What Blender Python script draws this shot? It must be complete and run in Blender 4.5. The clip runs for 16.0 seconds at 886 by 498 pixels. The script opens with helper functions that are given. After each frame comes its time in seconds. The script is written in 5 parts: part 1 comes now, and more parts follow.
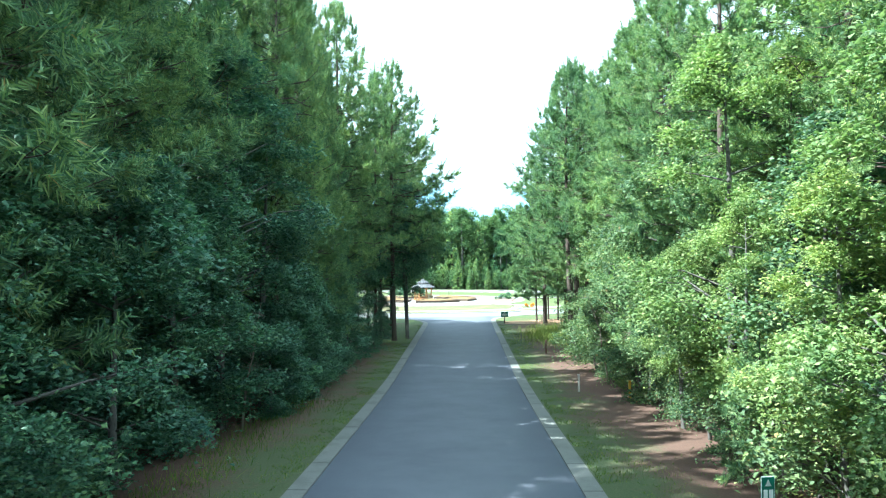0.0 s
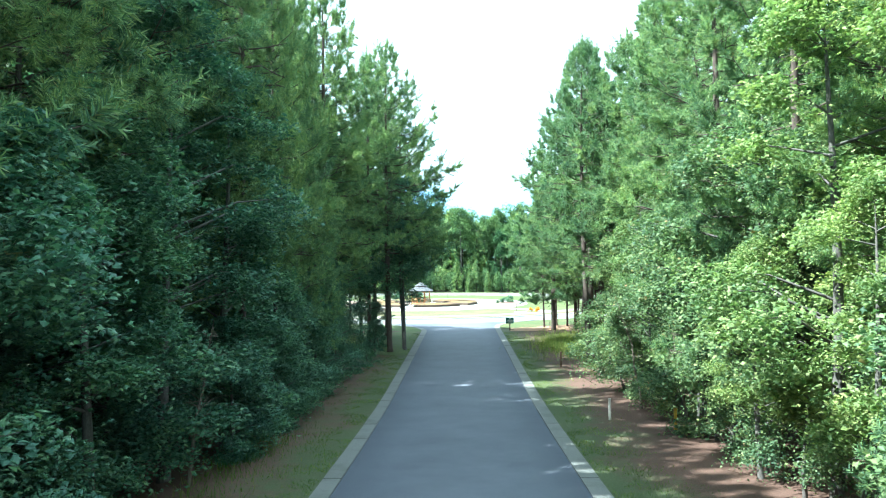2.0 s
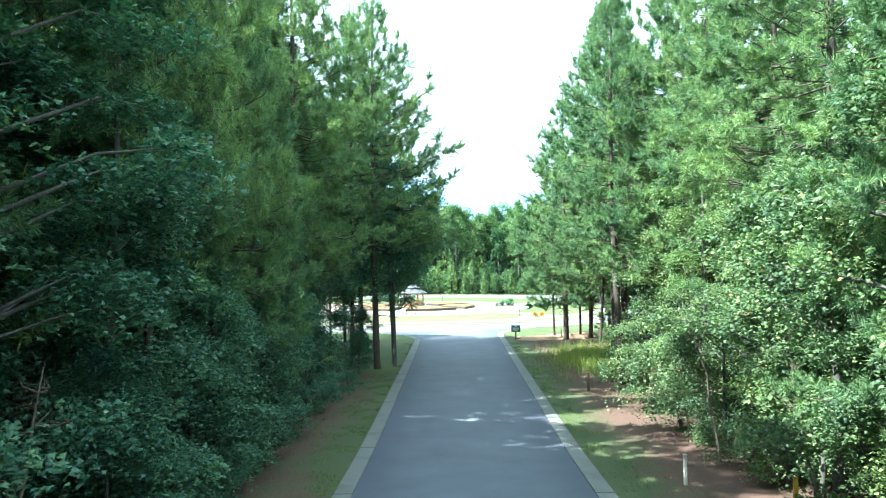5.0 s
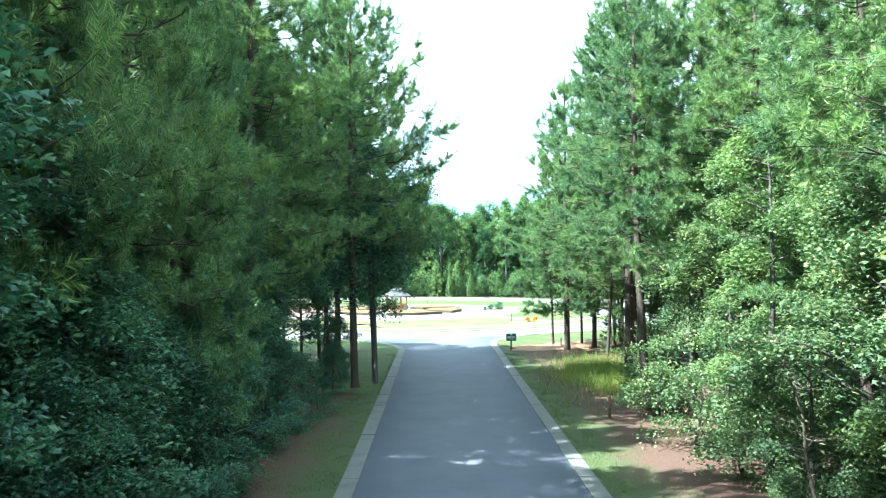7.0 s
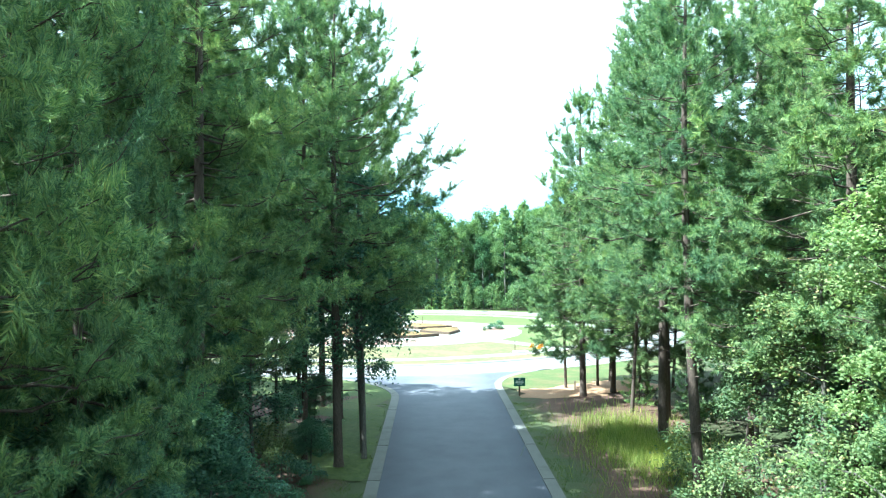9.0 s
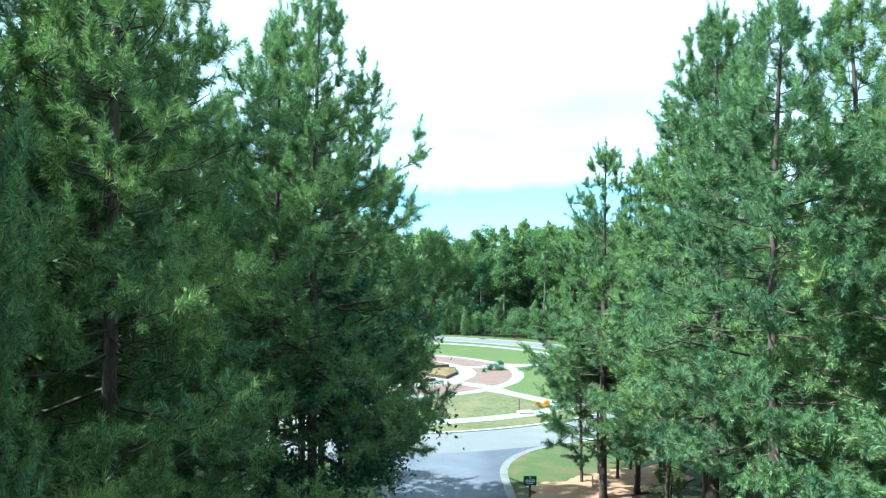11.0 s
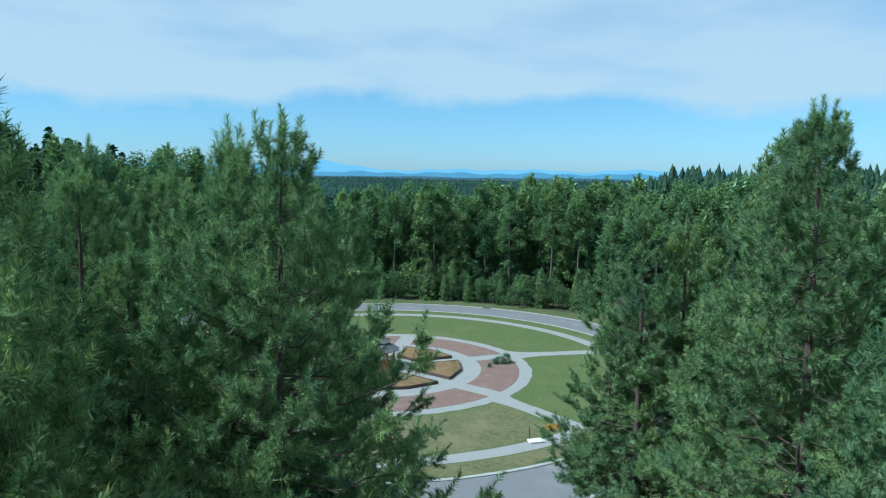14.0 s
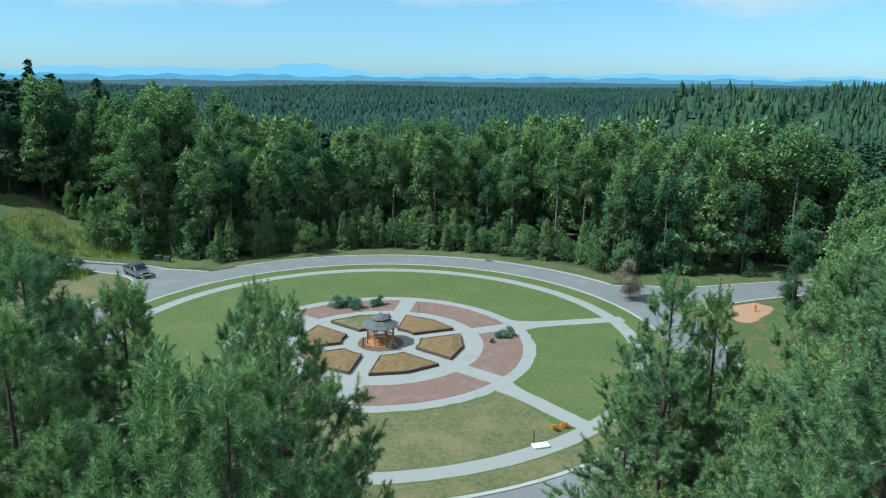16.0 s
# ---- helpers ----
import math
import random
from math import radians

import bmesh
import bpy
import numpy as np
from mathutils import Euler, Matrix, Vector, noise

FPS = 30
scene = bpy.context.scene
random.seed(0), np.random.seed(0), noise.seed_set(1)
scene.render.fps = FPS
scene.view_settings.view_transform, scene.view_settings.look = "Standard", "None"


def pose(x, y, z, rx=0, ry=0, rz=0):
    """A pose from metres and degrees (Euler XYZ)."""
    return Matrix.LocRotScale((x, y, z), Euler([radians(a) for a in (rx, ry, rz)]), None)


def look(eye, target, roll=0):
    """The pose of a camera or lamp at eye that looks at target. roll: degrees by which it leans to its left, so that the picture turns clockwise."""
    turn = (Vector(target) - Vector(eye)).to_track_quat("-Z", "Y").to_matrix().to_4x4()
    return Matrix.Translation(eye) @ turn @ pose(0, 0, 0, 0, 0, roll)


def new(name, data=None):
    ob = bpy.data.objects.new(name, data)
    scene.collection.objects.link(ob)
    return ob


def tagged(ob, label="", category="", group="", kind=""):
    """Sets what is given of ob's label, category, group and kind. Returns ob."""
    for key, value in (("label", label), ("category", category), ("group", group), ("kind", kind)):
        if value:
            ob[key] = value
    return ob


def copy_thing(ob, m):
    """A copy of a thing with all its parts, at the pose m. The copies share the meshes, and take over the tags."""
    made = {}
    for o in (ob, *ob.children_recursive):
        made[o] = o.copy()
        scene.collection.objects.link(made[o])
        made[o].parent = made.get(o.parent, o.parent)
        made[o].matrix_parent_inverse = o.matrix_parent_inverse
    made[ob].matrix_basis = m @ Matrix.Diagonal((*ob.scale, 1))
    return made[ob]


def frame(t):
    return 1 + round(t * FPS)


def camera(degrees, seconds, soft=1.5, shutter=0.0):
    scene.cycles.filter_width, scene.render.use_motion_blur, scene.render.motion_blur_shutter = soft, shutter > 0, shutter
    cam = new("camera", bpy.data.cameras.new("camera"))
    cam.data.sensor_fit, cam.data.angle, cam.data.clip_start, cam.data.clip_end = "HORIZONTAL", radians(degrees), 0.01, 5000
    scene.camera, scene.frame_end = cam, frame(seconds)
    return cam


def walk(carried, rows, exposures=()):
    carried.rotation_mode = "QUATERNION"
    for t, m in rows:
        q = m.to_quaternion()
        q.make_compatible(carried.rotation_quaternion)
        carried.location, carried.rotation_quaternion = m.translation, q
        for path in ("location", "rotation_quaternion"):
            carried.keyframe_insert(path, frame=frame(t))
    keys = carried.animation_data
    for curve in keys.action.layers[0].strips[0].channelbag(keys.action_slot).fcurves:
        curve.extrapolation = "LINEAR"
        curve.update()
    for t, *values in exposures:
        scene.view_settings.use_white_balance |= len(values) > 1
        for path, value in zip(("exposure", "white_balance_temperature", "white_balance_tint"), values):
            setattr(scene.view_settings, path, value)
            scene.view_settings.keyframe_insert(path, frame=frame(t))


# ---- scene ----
cam = camera(63.0, 16.0, 1.15, 0.15)

PATH = [
    (0, (0.566, 5.029, 7.156), (0.506, 7.028, 7.188), -0.3),
    (0.5, (0.459, 6.515, 7.167), (0.401, 8.514, 7.2), -0.3),
    (1, (0.324, 8.116, 7.121), (0.268, 10.115, 7.158), -0.2),
    (1.5, (0.263, 9.758, 7.19), (0.208, 11.757, 7.227), -0.5),
    (2, (0.115, 11.318, 7.181), (0.063, 13.317, 7.218), -0.6),
    (2.5, (0.03, 12.776, 7.148), (-0.02, 14.775, 7.186), -0.6),
    (3, (-0.035, 14.435, 7.15), (-0.085, 16.434, 7.188), -0.6),
    (3.5, (-0.112, 15.958, 7.159), (-0.161, 17.957, 7.197), -0.5),
    (4, (-0.213, 17.527, 7.157), (-0.262, 19.526, 7.195), -0.5),
    (6.5, (-0.934, 26.035, 7.023), (-0.92, 28.034, 7.063), -0.6),
    (7, (-1.016, 27.764, 7.063), (-0.998, 29.763, 7.104), -0.4),
    (7.5, (-1.027, 29.373, 7.451), (-1.005, 31.373, 7.49), -0.7),
    (8, (-1.142, 30.959, 8.071), (-1.113, 32.958, 8.109), -0.9),
    (10.5, (-1.567, 40.21, 13.308), (-1.522, 42.209, 13.337), 0.8),
    (11, (-1.682, 41.583, 14.817), (-1.633, 43.583, 14.843), 0.7),
    (11.5, (-1.67, 42.847, 16.166), (-1.622, 44.846, 16.191), 0.6),
    (12, (-1.685, 44.305, 17.692), (-1.637, 46.304, 17.715), 0.7),
    (12.5, (-1.729, 45.496, 19.096), (-1.68, 47.496, 19.115), 0.8),
    (13, (-1.778, 46.705, 20.523), (-1.729, 48.705, 20.53), 0.7),
    (13.5, (-1.834, 47.81, 21.952), (-1.784, 49.804, 21.808), 0.8),
    (14, (-1.93, 49.300, 23.560), (-1.879, 51.289, 23.353), 0.7),
    (14.5, (-2.08, 51.150, 24.980), (-2.020, 53.139, 24.772), 0.8),
    (15, (-2.03, 52.600, 26.600), (-1.975, 54.585, 26.366), 0.7),
    (15.5, (-1.88, 53.850, 28.530), (-1.829, 55.820, 28.188), 0.5),
    (16, (-1.733, 55.185, 30.585), (-1.685, 57.13, 30.122), 0.5),
]
EXPOSURES = [(0.0, 2.26, 5330, -5), (4.0, 2.44, 5360, -5), (8.0, 2.42, 5330, -5), (10.5, 1.93, 5220, -8), (11.5, 1.22, 4960, -2), (12.0, 0.92, 4750, 7), (12.5, 0.60, 4650, 9), (13.0, 0.32, 5060, -3), (14.0, 0.26, 4990, -2), (15.0, 0.17, 5100, -3), (16.0, 0.38, 5270, -2)]
walk(cam, [(t, look(eye, target, roll)) for t, eye, target, roll in PATH], EXPOSURES)

# ---- light ----
SUN_TO = Vector((-0.62, -0.16, 0.765)).normalized()   # the way to the sun
sun_data = bpy.data.lights.new("sun", "SUN")
sun_data.energy, sun_data.angle, sun_data.color = 5.0, radians(0.6), (1.0, 0.95, 0.86)
sun = new("sun", sun_data)
sun.matrix_world = look(SUN_TO * 60, (0, 0, 0))

world = bpy.data.worlds.new("sky")
scene.world = world
world.use_nodes = True
wn, wl = world.node_tree.nodes, world.node_tree.links
wn.clear()
sky = wn.new("ShaderNodeTexSky")
sky.sky_type, sky.sun_disc = "NISHITA", False
sky.sun_elevation, sky.sun_rotation = math.asin(SUN_TO.z), math.atan2(SUN_TO.x, SUN_TO.y)
sky.air_density, sky.dust_density, sky.ozone_density = 1.0, 0.25, 2.5
coord = wn.new("ShaderNodeTexCoord")
split = wn.new("ShaderNodeSeparateXYZ")
wl.new(coord.outputs["Generated"], split.inputs[0])


def wmath(op, a, b=None, c=None):
    n = wn.new("ShaderNodeMath")
    n.operation = op
    for i, v in enumerate((a, b, c)):
        if v is None:
            continue
        if isinstance(v, (int, float)):
            n.inputs[i].default_value = v
        else:
            wl.new(v, n.inputs[i])
    return n.outputs[0]


# a high cloud sheet: noise on a flat layer overhead, thick above, with a soft lower rim
up = wmath("MAXIMUM", split.outputs["Z"], 0.012)
cu, cv = wmath("DIVIDE", split.outputs["X"], wmath("ADD", up, 0.10)), wmath("DIVIDE", split.outputs["Y"], wmath("ADD", up, 0.10))
sheet = wn.new("ShaderNodeCombineXYZ")
wl.new(cu, sheet.inputs[0]), wl.new(cv, sheet.inputs[1])
cloud = wn.new("ShaderNodeTexNoise")
cloud.inputs["Scale"].default_value, cloud.inputs["Detail"].default_value = 0.6, 7.0
cloud.inputs["Roughness"].default_value = 0.52
wl.new(sheet.outputs[0], cloud.inputs["Vector"])
edge = wn.new("ShaderNodeTexNoise")
edge.inputs["Scale"].default_value, edge.inputs["Detail"].default_value, edge.inputs["Roughness"].default_value = 3.2, 7.0, 0.62
wl.new(coord.outputs["Generated"], edge.inputs["Vector"])
rim = wn.new("ShaderNodeMapRange")
rim.inputs["From Min"].default_value, rim.inputs["From Max"].default_value = 0.072, 0.112
rim.inputs["To Min"].default_value, rim.inputs["To Max"].default_value = -0.35, 0.30
wl.new(wmath("ADD", split.outputs["Z"], wmath("MULTIPLY", wmath("SUBTRACT", edge.outputs["Fac"], 0.5), 0.12)), rim.inputs["Value"])
cover = wn.new("ShaderNodeMapRange")
cover.inputs["From Min"].default_value, cover.inputs["From Max"].default_value = 0.44, 0.80
cover.inputs["To Max"].default_value = 0.92
wl.new(wmath("ADD", cloud.outputs["Fac"], rim.outputs["Result"]), cover.inputs["Value"])
mixc = wn.new("ShaderNodeMix")
mixc.data_type = "RGBA"
wl.new(cover.outputs["Result"], mixc.inputs["Factor"])
tint = wn.new("ShaderNodeMix")
tint.data_type, tint.blend_type = "RGBA", "MULTIPLY"
tint.inputs["Factor"].default_value = 1.0
wl.new(sky.outputs[0], tint.inputs["A"])
low_sky = wn.new("ShaderNodeMapRange")
low_sky.inputs["From Min"].default_value, low_sky.inputs["From Max"].default_value = 0.0, 0.09
wl.new(split.outputs["Z"], low_sky.inputs["Value"])
haze = wn.new("ShaderNodeMix")
haze.data_type = "RGBA"
wl.new(low_sky.outputs["Result"], haze.inputs["Factor"])
haze.inputs["A"].default_value, haze.inputs["B"].default_value = (0.56, 0.77, 1.06, 1), (0.69, 0.855, 0.94, 1)
wl.new(haze.outputs["Result"], tint.inputs["B"])
wl.new(tint.outputs["Result"], mixc.inputs["A"])
mixc.inputs["B"].default_value = (4.9, 5.5, 5.55, 1)
back = wn.new("ShaderNodeBackground")
back.inputs["Strength"].default_value = 0.105
wl.new(mixc.outputs["Result"], back.inputs["Color"])
wo = wn.new("ShaderNodeOutputWorld")
wl.new(back.outputs[0], wo.inputs["Surface"])


# ---- materials ----
def node_mat(name):
    m = bpy.data.materials.new(name)
    m.use_nodes = True
    nt = m.node_tree
    nt.nodes.clear()
    out = nt.nodes.new("ShaderNodeOutputMaterial")
    b = nt.nodes.new("ShaderNodeBsdfPrincipled")
    nt.links.new(b.outputs[0], out.inputs[0])
    return m, nt, b, out


def noise_node(nt, scale, detail=4.0, rough=0.55, vec=None):
    n = nt.nodes.new("ShaderNodeTexNoise")
    n.inputs["Scale"].default_value, n.inputs["Detail"].default_value = scale, detail
    n.inputs["Roughness"].default_value = rough
    if vec is None:
        vec = nt.nodes.new("ShaderNodeTexCoord").outputs["Object"]
    nt.links.new(vec, n.inputs["Vector"])
    return n


def ramp(nt, fac, stops):
    r = nt.nodes.new("ShaderNodeValToRGB")
    while len(r.color_ramp.elements) < len(stops):
        r.color_ramp.elements.new(0.5)
    for e, (p, c) in zip(r.color_ramp.elements, stops):
        e.position, e.color = p, (*c, 1)
    nt.links.new(fac, r.inputs[0])
    return r.outputs[0]


def mix_rgb(nt, fac, a, b, mode="MIX"):
    n = nt.nodes.new("ShaderNodeMix")
    n.data_type, n.blend_type = "RGBA", mode
    for key, v in (("Factor", fac), ("A", a), ("B", b)):
        if isinstance(v, (int, float)):
            n.inputs[key].default_value = v
        elif isinstance(v, tuple):
            n.inputs[key].default_value = (*v, 1)
        else:
            nt.links.new(v, n.inputs[key])
    return n.outputs["Result"]


def surface(name, dark, light, fine=20.0, coarse=0.6, patch=None, patch_at=(0.5, 0.65), rough=0.9, bump=0.3, metal=0.0, stretch=None):
    """Two scales of noise: a grain between two colours, and patches of a third one; bump from the grain."""
    m, nt, b, out = node_mat(name)
    vec = nt.nodes.new("ShaderNodeTexCoord").outputs["Object"]
    if stretch:
        mp = nt.nodes.new("ShaderNodeMapping")
        mp.inputs["Scale"].default_value = stretch
        nt.links.new(vec, mp.inputs[0])
        vec = mp.outputs[0]
    g = noise_node(nt, fine, 6, 0.65, vec)
    col = ramp(nt, g.outputs["Fac"], [(0.3, dark), (0.7, light)])
    c = noise_node(nt, coarse, 5, 0.6, vec)
    if patch:
        f = ramp(nt, c.outputs["Fac"], [(patch_at[0], (0, 0, 0)), (patch_at[1], (1, 1, 1))])
        col = mix_rgb(nt, f, col, mix_rgb(nt, 0.35, patch, col))
    else:
        f = ramp(nt, c.outputs["Fac"], [(0.3, (0.82, 0.82, 0.82)), (0.7, (1.12, 1.12, 1.12))])
        col = mix_rgb(nt, 1.0, col, f, "MULTIPLY")
    nt.links.new(col, b.inputs["Base Color"])
    b.inputs["Roughness"].default_value, b.inputs["Metallic"].default_value = rough, metal
    if bump:
        bp = nt.nodes.new("ShaderNodeBump")
        bp.inputs["Strength"].default_value, bp.inputs["Distance"].default_value = bump, 0.02
        nt.links.new(g.outputs["Fac"], bp.inputs["Height"])
        nt.links.new(bp.outputs[0], b.inputs["Normal"])
    return m


def foliage(name, stops, through_light=0.35, rough=0.55, clump=0.5, gloss=0.25):
    """Leaves: a colour for each leaf, a drift of colour over the crown, a little light let through."""
    m, nt, b, out = node_mat(name)
    geo = nt.nodes.new("ShaderNodeNewGeometry")
    col = ramp(nt, geo.outputs["Random Per Island"], stops)
    n = noise_node(nt, clump, 2, 0.5)
    drift = ramp(nt, n.outputs["Fac"], [(0.3, (0.64, 0.71, 0.80)), (0.7, (1.30, 1.22, 1.00))])
    col = mix_rgb(nt, 1.0, col, drift, "MULTIPLY")
    info = nt.nodes.new("ShaderNodeObjectInfo")
    tree = ramp(nt, info.outputs["Random"], [(0.0, (0.82, 0.88, 0.92)), (1.0, (1.14, 1.08, 0.95))])
    col = mix_rgb(nt, 1.0, col, tree, "MULTIPLY")
    nt.links.new(col, b.inputs["Base Color"])
    b.inputs["Roughness"].default_value = rough
    b.inputs["Specular IOR Level"].default_value = gloss
    tr = nt.nodes.new("ShaderNodeBsdfTranslucent")
    nt.links.new(mix_rgb(nt, 1.0, col, (1.09, 1.27, 0.82), "MULTIPLY"), tr.inputs[0])
    mx = nt.nodes.new("ShaderNodeMixShader")
    mx.inputs[0].default_value = through_light
    nt.links.new(b.outputs[0], mx.inputs[1]), nt.links.new(tr.outputs[0], mx.inputs[2])
    nt.links.new(mx.outputs[0], out.inputs[0])
    return m


def plain(name, colour, rough=0.5, metal=0.0, coat=0.0):
    m, nt, b, out = node_mat(name)
    n = noise_node(nt, 6.0, 3)
    f = ramp(nt, n.outputs["Fac"], [(0.3, (0.85, 0.85, 0.85)), (0.7, (1.1, 1.1, 1.1))])
    nt.links.new(mix_rgb(nt, 1.0, colour, f, "MULTIPLY"), b.inputs["Base Color"])
    b.inputs["Roughness"].default_value, b.inputs["Metallic"].default_value = rough, metal
    b.inputs["Coat Weight"].default_value = coat
    return m


RING_ASPHALT = surface("worn_asphalt", (0.124, 0.123, 0.126), (0.184, 0.182, 0.183), 60, 0.3, (0.207, 0.205, 0.197), (0.5, 0.7), 0.85, 0.25)
CONCRETE = surface("concrete", (0.130, 0.128, 0.120), (0.215, 0.211, 0.199), 30, 0.8, (0.100, 0.099, 0.085), (0.5, 0.68), 0.9, 0.2)


def drive_asphalt():
    """Asphalt with the blue of skylit shade in its colour: fine grain, paler worn middle, darker edges, hardly visible
    hairline cracks.
    """
    m, nt, b, out = node_mat("drive_asphalt")
    obj = nt.nodes.new("ShaderNodeTexCoord").outputs["Object"]
    sep = nt.nodes.new("ShaderNodeSeparateXYZ")
    nt.links.new(obj, sep.inputs[0])
    grain, wide = noise_node(nt, 55, 6, 0.7), noise_node(nt, 0.5, 5, 0.6)
    col = ramp(nt, grain.outputs["Fac"], [(0.3, (0.078, 0.084, 0.108)), (0.7, (0.135, 0.142, 0.172))])
    col = mix_rgb(nt, 1.0, col, ramp(nt, wide.outputs["Fac"], [(0.3, (0.84, 0.84, 0.86)), (0.7, (1.16, 1.16, 1.14))]), "MULTIPLY")
    off = nt.nodes.new("ShaderNodeMath")
    off.operation = "ABSOLUTE"
    nt.links.new(sep.outputs["X"], off.inputs[0])
    wob = nt.nodes.new("ShaderNodeMath")
    wob.operation = "MULTIPLY_ADD"
    nt.links.new(wide.outputs["Fac"], wob.inputs[0])
    wob.inputs[1].default_value = 1.2
    nt.links.new(off.outputs[0], wob.inputs[2])
    scaled = nt.nodes.new("ShaderNodeMath")
    scaled.operation = "DIVIDE"
    nt.links.new(wob.outputs[0], scaled.inputs[0])
    scaled.inputs[1].default_value = 4.2
    col = mix_rgb(nt, 1.0, col, ramp(nt, scaled.outputs[0], [(0.25, (1.10, 1.09, 1.07)), (0.70, (1.0, 1.0, 1.0)), (0.98, (0.72, 0.73, 0.77))]), "MULTIPLY")
    cell = nt.nodes.new("ShaderNodeTexVoronoi")
    cell.feature = "DISTANCE_TO_EDGE"
    cell.inputs["Scale"].default_value = 0.22
    bent = nt.nodes.new("ShaderNodeVectorMath")
    bent.operation = "MULTIPLY_ADD"
    nt.links.new(noise_node(nt, 0.9, 4).outputs["Color"], bent.inputs[0])
    bent.inputs[1].default_value = (1.4, 1.4, 0.0)
    nt.links.new(obj, bent.inputs[2])
    nt.links.new(bent.outputs[0], cell.inputs["Vector"])
    crack = ramp(nt, cell.outputs["Distance"], [(0.0, (0.86, 0.86, 0.87)), (0.004, (1, 1, 1))])
    nt.links.new(mix_rgb(nt, 1.0, col, crack, "MULTIPLY"), b.inputs["Base Color"])
    b.inputs["Roughness"].default_value = 0.82
    bp = nt.nodes.new("ShaderNodeBump")
    bp.inputs["Strength"].default_value, bp.inputs["Distance"].default_value = 0.3, 0.02
    nt.links.new(grain.outputs["Fac"], bp.inputs["Height"])
    nt.links.new(bp.outputs[0], b.inputs["Normal"])
    return m


DRIVE = drive_asphalt()
# ring kerb concrete, paler than the drive's: sun is put into the colour
SUNLIT_CONCRETE = surface("pale_concrete", (0.27, 0.265, 0.245), (0.38, 0.375, 0.35), 30, 0.8, (0.24, 0.235, 0.21), (0.5, 0.68), 0.9, 0.2)
GRAVEL = surface("pale_gravel", (0.211, 0.209, 0.197), (0.293, 0.285, 0.265), 45, 0.5, (0.194, 0.187, 0.171), (0.55, 0.75), 0.95, 0.4)
LAWN = surface("lawn", (0.044, 0.071, 0.015), (0.099, 0.127, 0.031), 3.5, 0.16, (0.118, 0.115, 0.040), (0.5, 0.72), 0.95, 0.6)
DRY_LAWN = surface("dry_lawn", (0.050, 0.063, 0.020), (0.140, 0.131, 0.054), 2.2, 0.22, (0.171, 0.140, 0.065), (0.45, 0.65), 0.95, 0.6)
VERGE = surface("verge_grass", (0.035, 0.062, 0.015), (0.085, 0.110, 0.029), 11, 0.45, (0.140, 0.095, 0.047), (0.48, 0.66), 0.95, 0.6)
STRAW = surface("pine_straw", (0.076, 0.042, 0.027), (0.192, 0.108, 0.068), 14, 0.5, (0.056, 0.060, 0.024), (0.56, 0.72), 0.98, 0.7)
FOREST_FLOOR = surface("forest_floor", (0.03, 0.032, 0.014), (0.075, 0.065, 0.032), 5, 0.12, (0.035, 0.062, 0.018), (0.42, 0.58), 0.98, 0.7)
def verge_straw():
    """Grass beside the kerb that gives way to pine straw under the trees, with a ragged border."""
    m, nt, b, out = node_mat("verge_and_straw")
    obj = nt.nodes.new("ShaderNodeTexCoord").outputs["Object"]
    sep = nt.nodes.new("ShaderNodeSeparateXYZ")
    nt.links.new(obj, sep.inputs[0])

    def mth(op, a, c):
        n = nt.nodes.new("ShaderNodeMath")
        n.operation = op
        for k, v in enumerate((a, c)):
            if isinstance(v, (int, float)):
                n.inputs[k].default_value = v
            elif v is not None:
                nt.links.new(v, n.inputs[k])
        return n.outputs[0]

    wide, mid, fine = noise_node(nt, 0.16, 2), noise_node(nt, 1.1, 6, 0.7), noise_node(nt, 14, 6, 0.7)
    d = mth("ADD", mth("ABSOLUTE", sep.outputs["X"], None), mth("MULTIPLY", mth("SUBTRACT", wide.outputs["Fac"], 0.5), 5.0))
    d = mth("ADD", d, mth("MULTIPLY", mth("SUBTRACT", mid.outputs["Fac"], 0.5), 4.4))
    d = mth("ADD", d, mth("MULTIPLY", mth("SUBTRACT", fine.outputs["Fac"], 0.5), 2.6))
    border = ramp(nt, mth("MULTIPLY", mth("SUBTRACT", d, 4.9), 0.5), [(0.0, (0, 0, 0)), (1.0, (1, 1, 1))])
    grass = ramp(nt, fine.outputs["Fac"], [(0.25, (0.036, 0.052, 0.018)), (0.6, (0.080, 0.098, 0.038)), (0.85, (0.14, 0.128, 0.064))])
    straw = ramp(nt, fine.outputs["Fac"], [(0.25, (0.054, 0.029, 0.021)), (0.6, (0.122, 0.066, 0.046)), (0.85, (0.20, 0.120, 0.086))])
    nt.links.new(mix_rgb(nt, border, grass, straw), b.inputs["Base Color"])
    b.inputs["Roughness"].default_value = 0.95
    bp = nt.nodes.new("ShaderNodeBump")
    bp.inputs["Strength"].default_value, bp.inputs["Distance"].default_value = 0.8, 0.03
    nt.links.new(fine.outputs["Fac"], bp.inputs["Height"])
    nt.links.new(bp.outputs[0], b.inputs["Normal"])
    return m


